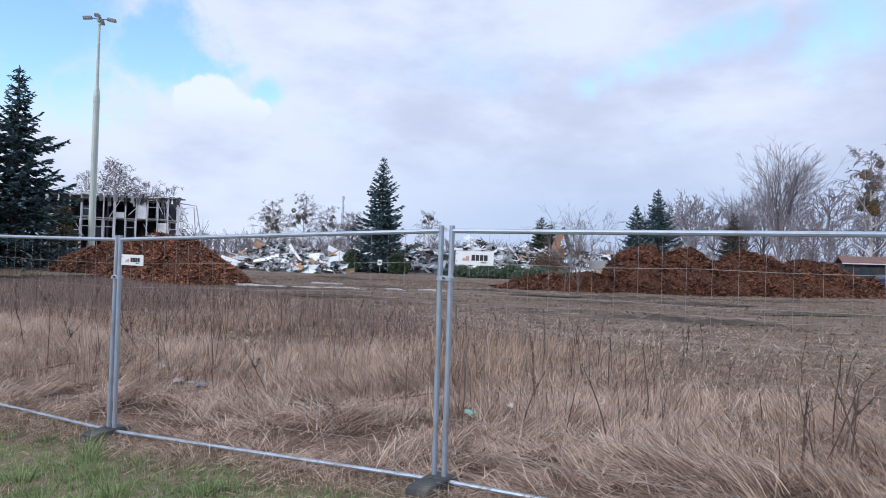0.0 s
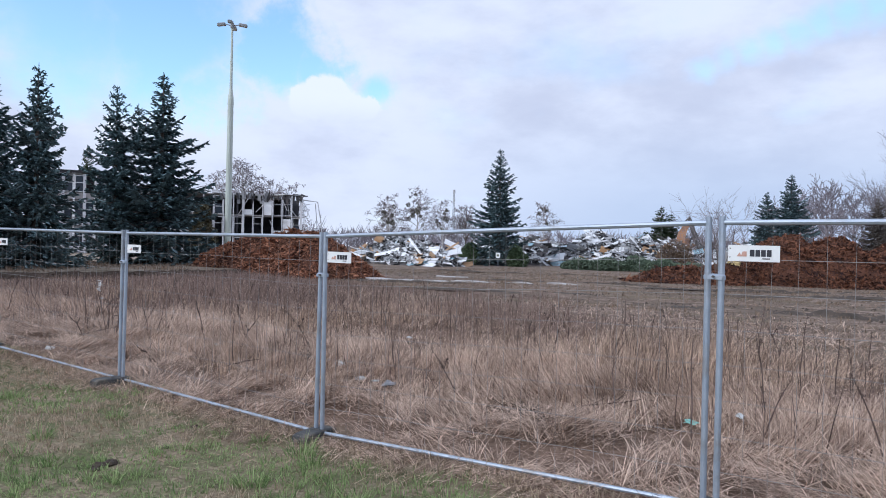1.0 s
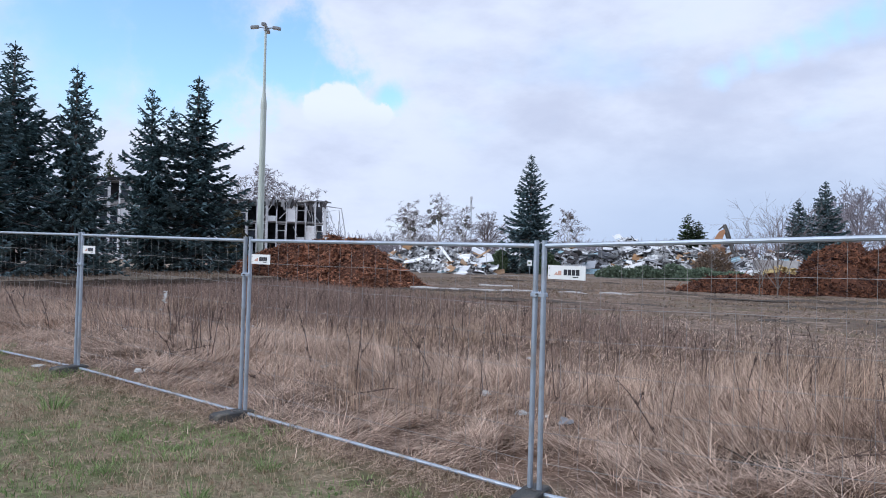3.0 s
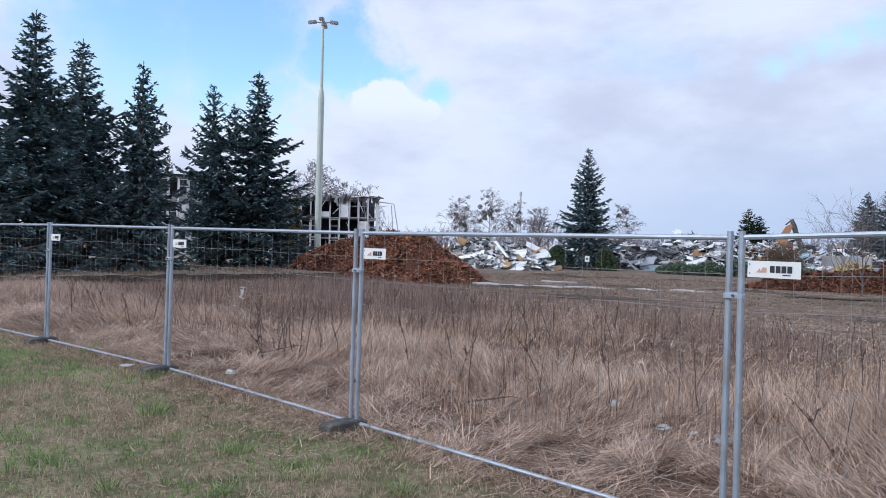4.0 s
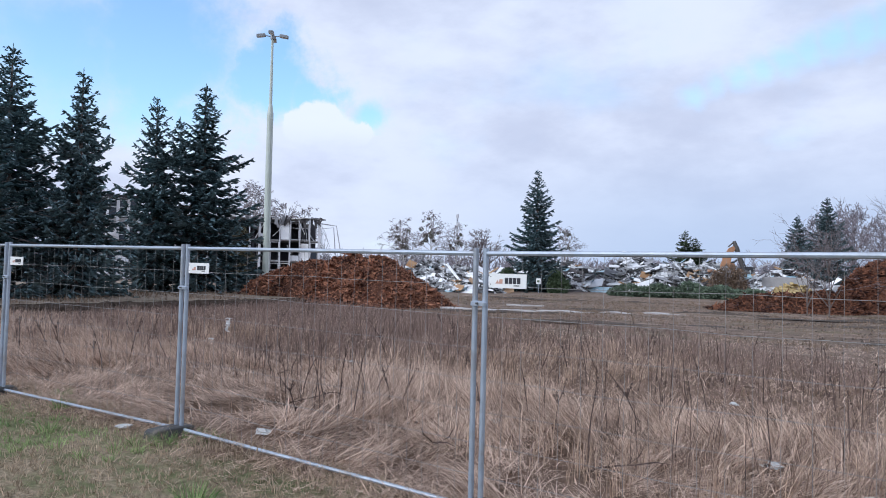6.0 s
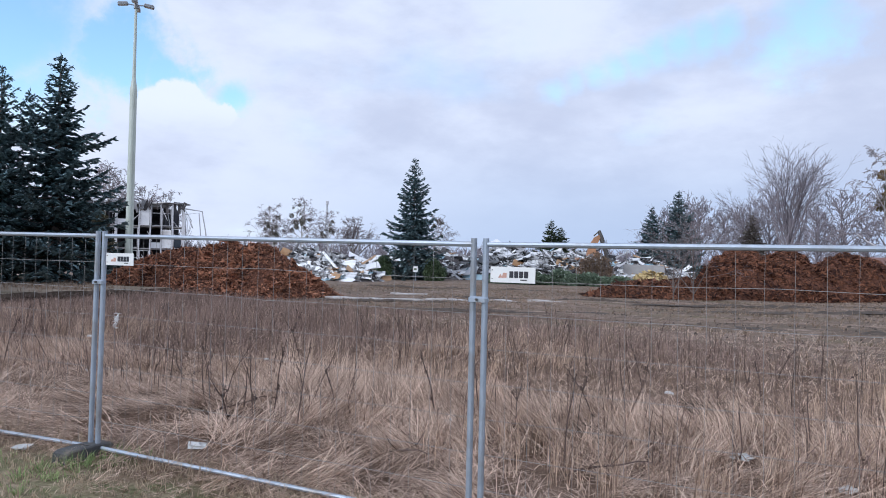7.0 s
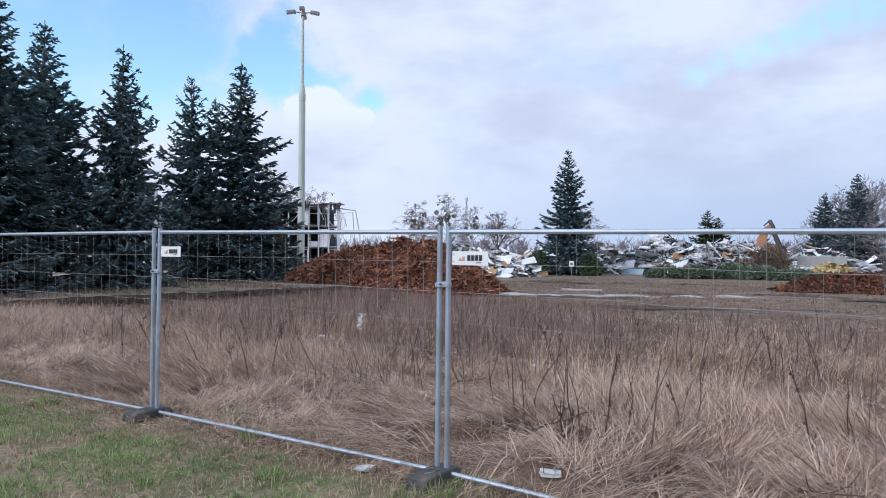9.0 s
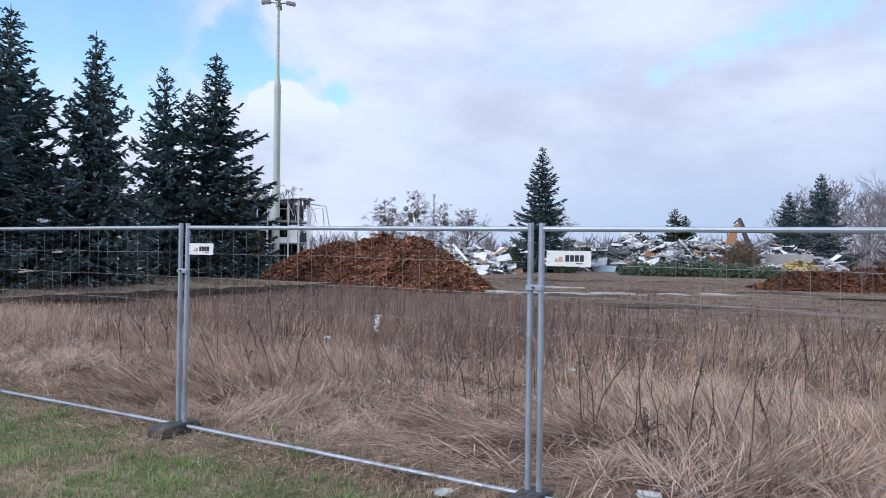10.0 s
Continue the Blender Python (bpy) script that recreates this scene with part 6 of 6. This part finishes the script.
def bank_grass():
    x, y, rs = scatter(26000, -48, -30.6, 3, 33, 521)
    x, y, t1, t2 = clumped(x, y, rs, 0.5, 0.5)
    line = -31.0 - 0.5 * np.sin(3 * (y - 2) / 30) - 9.0 * np.maximum(0, ((y - 2) / 30 - 0.72) / 0.28) ** 1.5
    keep = (x < line) & (field_noise(x, y, 0.8, 73) + rs.normal(0, 0.4, len(x)) > -0.2)
    x, y = x[keep], y[keep]
    n = len(x)
    solo("bank_tufts", blades("bank_tufts", x, y, np.full(n, 0.33), rs.uniform(0.06, 0.28, n), rs.uniform(0, 6.28, n), np.abs(rs.normal(0, 0.6, n)), rs.uniform(0.012, 0.03, n), YARD_T, rs), None,
         "short brownish tufts of grass on the bank under the spruces", "grass", kind="stuff")
    k = np.arange(420)
    y = 2.5 + 28.5 * k / 420
    x = -30.75 - 0.5 * np.sin(3 * (y - 2) / 30) - 9.0 * np.maximum(0, ((y - 2) / 30 - 0.72) / 0.28) ** 1.5 + rs.normal(0, 0.15, 420)
    b = Build()
    for cx, cy in zip(x, y):
        r = rs.uniform(0.04, 0.13)
        b.box(2 * r, 1.6 * r, 1.3 * r, pose(cx, cy, rs.uniform(0.05, 0.24), rs.uniform(-35, 35), rs.uniform(-35, 35), rs.uniform(0, 360)), c=0.3 * r)
    solo("bank_clods", b, SOIL, "dark clods of earth broken from the edge of the bank", "earth", kind="stuff")


def lawn_grass():
    for seed, material, label, count, sign in ((511, LAWN_G, "short green grass of the lawn beside the fence", 76000, 1), (512, LAWN_D, "short dry yellow grass in the lawn", 72000, -1)):
        x, y, rs = scatter(count, -23, 1.0, 1.8, 4.9, seed)
        x, y, t1, t2 = clumped(x, y, rs, 0.13, 0.4)
        green = field_noise(x, y, 1.3, 61) + 0.9 * field_noise(x, y, 4.5, 62) - 1.0 * np.clip((y - 3.75) / 0.8, 0, 1.3) + 0.10 - 0.45 * np.clip((-7.0 - x) / 4.0, 0, 1)
        keep = sign * green + rs.normal(0, 0.28, len(x)) > 0.0
        x, y = x[keep], y[keep]
        n = len(x)
        h = rs.uniform(0.03, 0.085, n) * (1 + 0.5 * np.clip(field_noise(x, y, 2.2, 63), 0, 1)) * (1 + 0.8 * np.clip((y - 4.3) / 0.5, 0, 1) * (sign < 0))
        solo("lawn_grass", blades("lawn_grass", x, y, ground_height(x, y) - 0.004, h, rs.uniform(0, 6.28, n), np.abs(rs.normal(0.3, 0.4, n)), rs.uniform(0.004, 0.009, n), material, rs, 0.7), None, label, "grass", kind="stuff")


def tussock(x, y, s, seed):
    rs = np.random.RandomState(seed)
    n = 90
    a, r = rs.uniform(0, 6.28, n), np.sqrt(rs.uniform(0, 1, n)) * 0.10
    me = blades("tussock", r * np.cos(a), r * np.sin(a), np.zeros(n), rs.uniform(0.08, 0.2, n), a, rs.uniform(0.1, 0.8, n), rs.uniform(0.005, 0.009, n), LAWN_G, rs, 0.6)
    solo("grass_tussock", me, None, "fresh green tussock of grass at the fence", "grass tussock", pose(x, y, float(ground_height(x, y)) - 0.01) @ Matrix.Diagonal((s, s, s, 1)), "green tussocks")


def lawn_bits():
    """Dead leaves and straw lying on the lawn."""
    x, y, rs = scatter(13000, -22, 1.0, 2.0, 4.75, 507)
    keep = field_noise(x, y, 1.7, 64) + 0.5 * (y - 3.6) + rs.normal(0, 0.5, len(x)) > 0.1
    x, y = x[keep], y[keep]
    n = len(x)
    solo("dead_leaves", blades("dead_leaves", x, y, ground_height(x, y) + rs.uniform(0.01, 0.045, n), rs.uniform(0.03, 0.14, n), rs.uniform(0, 6.28, n), rs.uniform(1.2, 1.55, n), rs.uniform(0.006, 0.016, n), LEAF, rs, 0.2), None,
         "brown dead leaves and straw bits lying on the lawn", "leaves", kind="stuff")


def fence_straw():
    """Long pale straw lodged through the fence onto the edge of the lawn, and over its bottom rail."""
    x, y, rs = scatter(26000, -24, 2.0, 3.2, 5.0, 508)
    x, y, t1, t2 = clumped(x, y, rs, 0.22, 0.4)
    keep = 0.8 * field_noise(x, y, 1.4, 65) + 2.0 * (y - 4.2) + rs.normal(0, 0.3, len(x)) > 0.0
    x, y, t1 = x[keep], y[keep], t1[keep]
    n = len(x)
    az = -0.5 + 0.9 * field_noise(x, y, 1.2, 66) + 0.8 * t1 + rs.normal(0, 0.5, n)
    solo("lodged_straw", blades("lodged_straw", x, y, ground_height(x, y) + rs.uniform(0, 0.05, n), rs.uniform(0.07, 0.27, n), az, rs.uniform(1.0, 1.52, n), rs.uniform(0.004, 0.008, n), STRAW_MAT, rs, 0.4), None,
         "pale flattened straw lying along the edge of the lawn", "grass", kind="stuff")


def green_tufts():
    """Small fresh tufts standing out of the lawn."""
    rs = np.random.RandomState(509)
    m = 330
    cx, cy = rs.uniform(-21, 0.5, m), 1.9 + 2.4 * rs.uniform(0, 1, m) ** 1.2
    keep = field_noise(cx, cy, 1.3, 61) + rs.normal(0, 0.5, m) > -0.35
    cx, cy = np.repeat(cx[keep], 44), np.repeat(cy[keep], 44)
    n = len(cx)
    size = np.repeat(rs.uniform(0.6, 1.5, n // 44), 44)
    a, r = rs.uniform(0, 6.28, n), np.abs(rs.normal(0, 0.055, n)) * size
    x, y = cx + r * np.cos(a), cy + r * np.sin(a)
    solo("green_tufts", blades("green_tufts", x, y, ground_height(x, y) - 0.004, rs.uniform(0.05, 0.12, n) * size, a, rs.uniform(0.1, 0.8, n), rs.uniform(0.004, 0.008, n), LAWN_G, rs, 0.6), None,
         "small fresh green tufts of grass in the lawn", "grass", kind="stuff")


def soil_clod(x, y, s, seed):
    """A crumbled lump of earth turned up in the lawn."""
    rs = np.random.RandomState(seed)
    bm = bmesh.new()
    for k in range(7):
        c = Vector((rs.normal() * 0.6, rs.normal() * 0.4, 0.25 if k else 0.4))
        r = rs.uniform(0.35, 0.7)
        for v in bmesh.ops.create_icosphere(bm, subdivisions=2, radius=r)["verts"]:
            v.co = c + Vector((v.co.x, v.co.y, v.co.z * 0.8)) * (1 + 0.22 * rs.uniform(-1, 1))
    me = bpy.data.meshes.new("soil_clod")
    bm.to_mesh(me)
    bm.free()
    me.materials.append(SOIL)
    solo("soil_clod", me, None, "crumbled dark brown clod of earth in the lawn", "clod", pose(x, y, float(ground_height(x, y)) - 0.01, 0, 0, rs.uniform(0, 360)) @ Matrix.Diagonal((s, s, s * 0.8, 1)), "clods of earth")


def burrow(x, y, s, seed):
    """A dark lump of torn-up roots and earth in the dry grass."""
    rs = np.random.RandomState(seed)
    b = Build()
    for k in range(46):
        a, r = rs.uniform(0, 6.28), rs.uniform(0, 1)
        p = Vector((r * math.cos(a), r * math.sin(a) * 0.7, 0.3))
        d = Vector((rs.normal() * 0.9, rs.normal() * 0.9, rs.uniform(0.1, 1.1)))
        b.tube([p - d * 0.4, p + d * 0.3, p + d * 0.8 + Vector((rs.normal() * 0.2, 0, -0.1))], [0.05, 0.045, 0.015], 4, False)
    for k in range(6):
        b.box(0.5, 0.4, 0.5, pose(rs.normal() * 0.4, rs.normal() * 0.3, -0.1, rs.uniform(-30, 30), rs.uniform(-30, 30), rs.uniform(0, 90)), c=0.12)
    solo("root_clump", b, SOIL, "dark torn-up clump of roots and earth in dry grass", "root clump", pose(x, y, float(ground_height(x, y)) + 0.02, 0, 0, rs.uniform(0, 360)) @ Matrix.Diagonal((s * 1.3, s * 1.3, s, 1)), "torn root clumps")


LEAF = mat("dead_leaf", (0.15, 0.09, 0.055), (0.44, 0.32, 0.21), 0.85, 2.0, 20, 0.0, by="island", spread=0.6)


def cane(x, y, L, tn, seed):
    rs = np.random.RandomState(seed)
    k, L = rs.uniform(0.08, 0.4), 0.8 * L
    pts = [(k * L * s * s + rs.uniform(-0.02, 0.02), rs.uniform(-0.02, 0.02), L * (s - 0.35 * k * s ** 3) - 0.03) for s in (0, 0.2, 0.4, 0.6, 0.8, 1.0)]
    b = Build().tube(pts, [0.007, 0.007, 0.006, 0.005, 0.004, 0.002], 6)
    c = thing("bramble_cane", "dark arching bare bramble cane", "cane", pose(x, y, float(ground_height(x, y)), 0, 0, tn), "bramble canes")
    part("stem", b, STALK, c)
    for j in (2, 3, 4):
        q = Vector(pts[j])
        part("twig", Build().tube([q, q + Vector((rs.uniform(-0.1, 0.12), rs.uniform(-0.12, 0.12), rs.uniform(0.06, 0.2)))], [0.004, 0.002], 4), STALK, c)


for k, (x, y, L, tn) in enumerate([(-11.75, 6.2, 1.1, 200), (-11.5, 6.4, 1.0, 20), (-11.2, 6.2, 0.9, 170), (-11.9, 6.6, 1.2, 10), (-10.9, 6.6, 0.9, 300), (-13.0, 7.0, 0.9, 160), (-12.8, 7.2, 1.0, 30),
                                   (-10.3, 6.6, 1.0, 100), (-8.0, 8.2, 1.0, 250), (-4.35, 8.1, 1.15, 80), (1.45, 6.5, 1.1, 120), (1.7, 6.8, 1.15, 60), (-13.3, 7.3, 1.0, 200)]):
    cane(x, y, L, tn, 700 + k)
tall_grass()
bank_grass()
lawn_grass()
lawn_bits()
fence_straw()
green_tufts()
for k, (x, y, s) in enumerate([(-3.43, 6.5, 0.16), (-3.25, 6.58, 0.12), (-8.0, 7.65, 0.16), (-8.15, 7.8, 0.12), (-7.2, 9.6, 0.17)]):
    burrow(x, y, s, 660 + k)
for k, (x, y, s) in enumerate([(-5.19, 2.99, 0.075), (-5.45, 2.2, 0.07), (-5.3, 2.15, 0.05), (-5.31, 3.66, 0.04), (-5.78, 4.25, 0.04)]):
    soil_clod(x, y, s, 640 + k)
for k, (x, y, s) in enumerate([(-4.25, 4.27, 1.2), (-3.95, 4.1, 1.0), (-3.9, 3.47, 1.1), (-2.95, 3.58, 1.0), (-2.44, 3.94, 0.9), (-6.36, 3.06, 1.0), (-8.19, 3.6, 0.9), (-4.9, 4.35, 0.7), (-5.3, 4.2, 0.7), (-13.6, 4.5, 0.9), (-9.75, 3.57, 1.3), (-12.6, 3.9, 1.0), (-11.4, 4.35, 0.9), (-6.6, 3.9, 0.9), (-14.4, 4.9, 0.9), (-16.5, 4.1, 1.0)]):
    tussock(x, y, s, 600 + k)
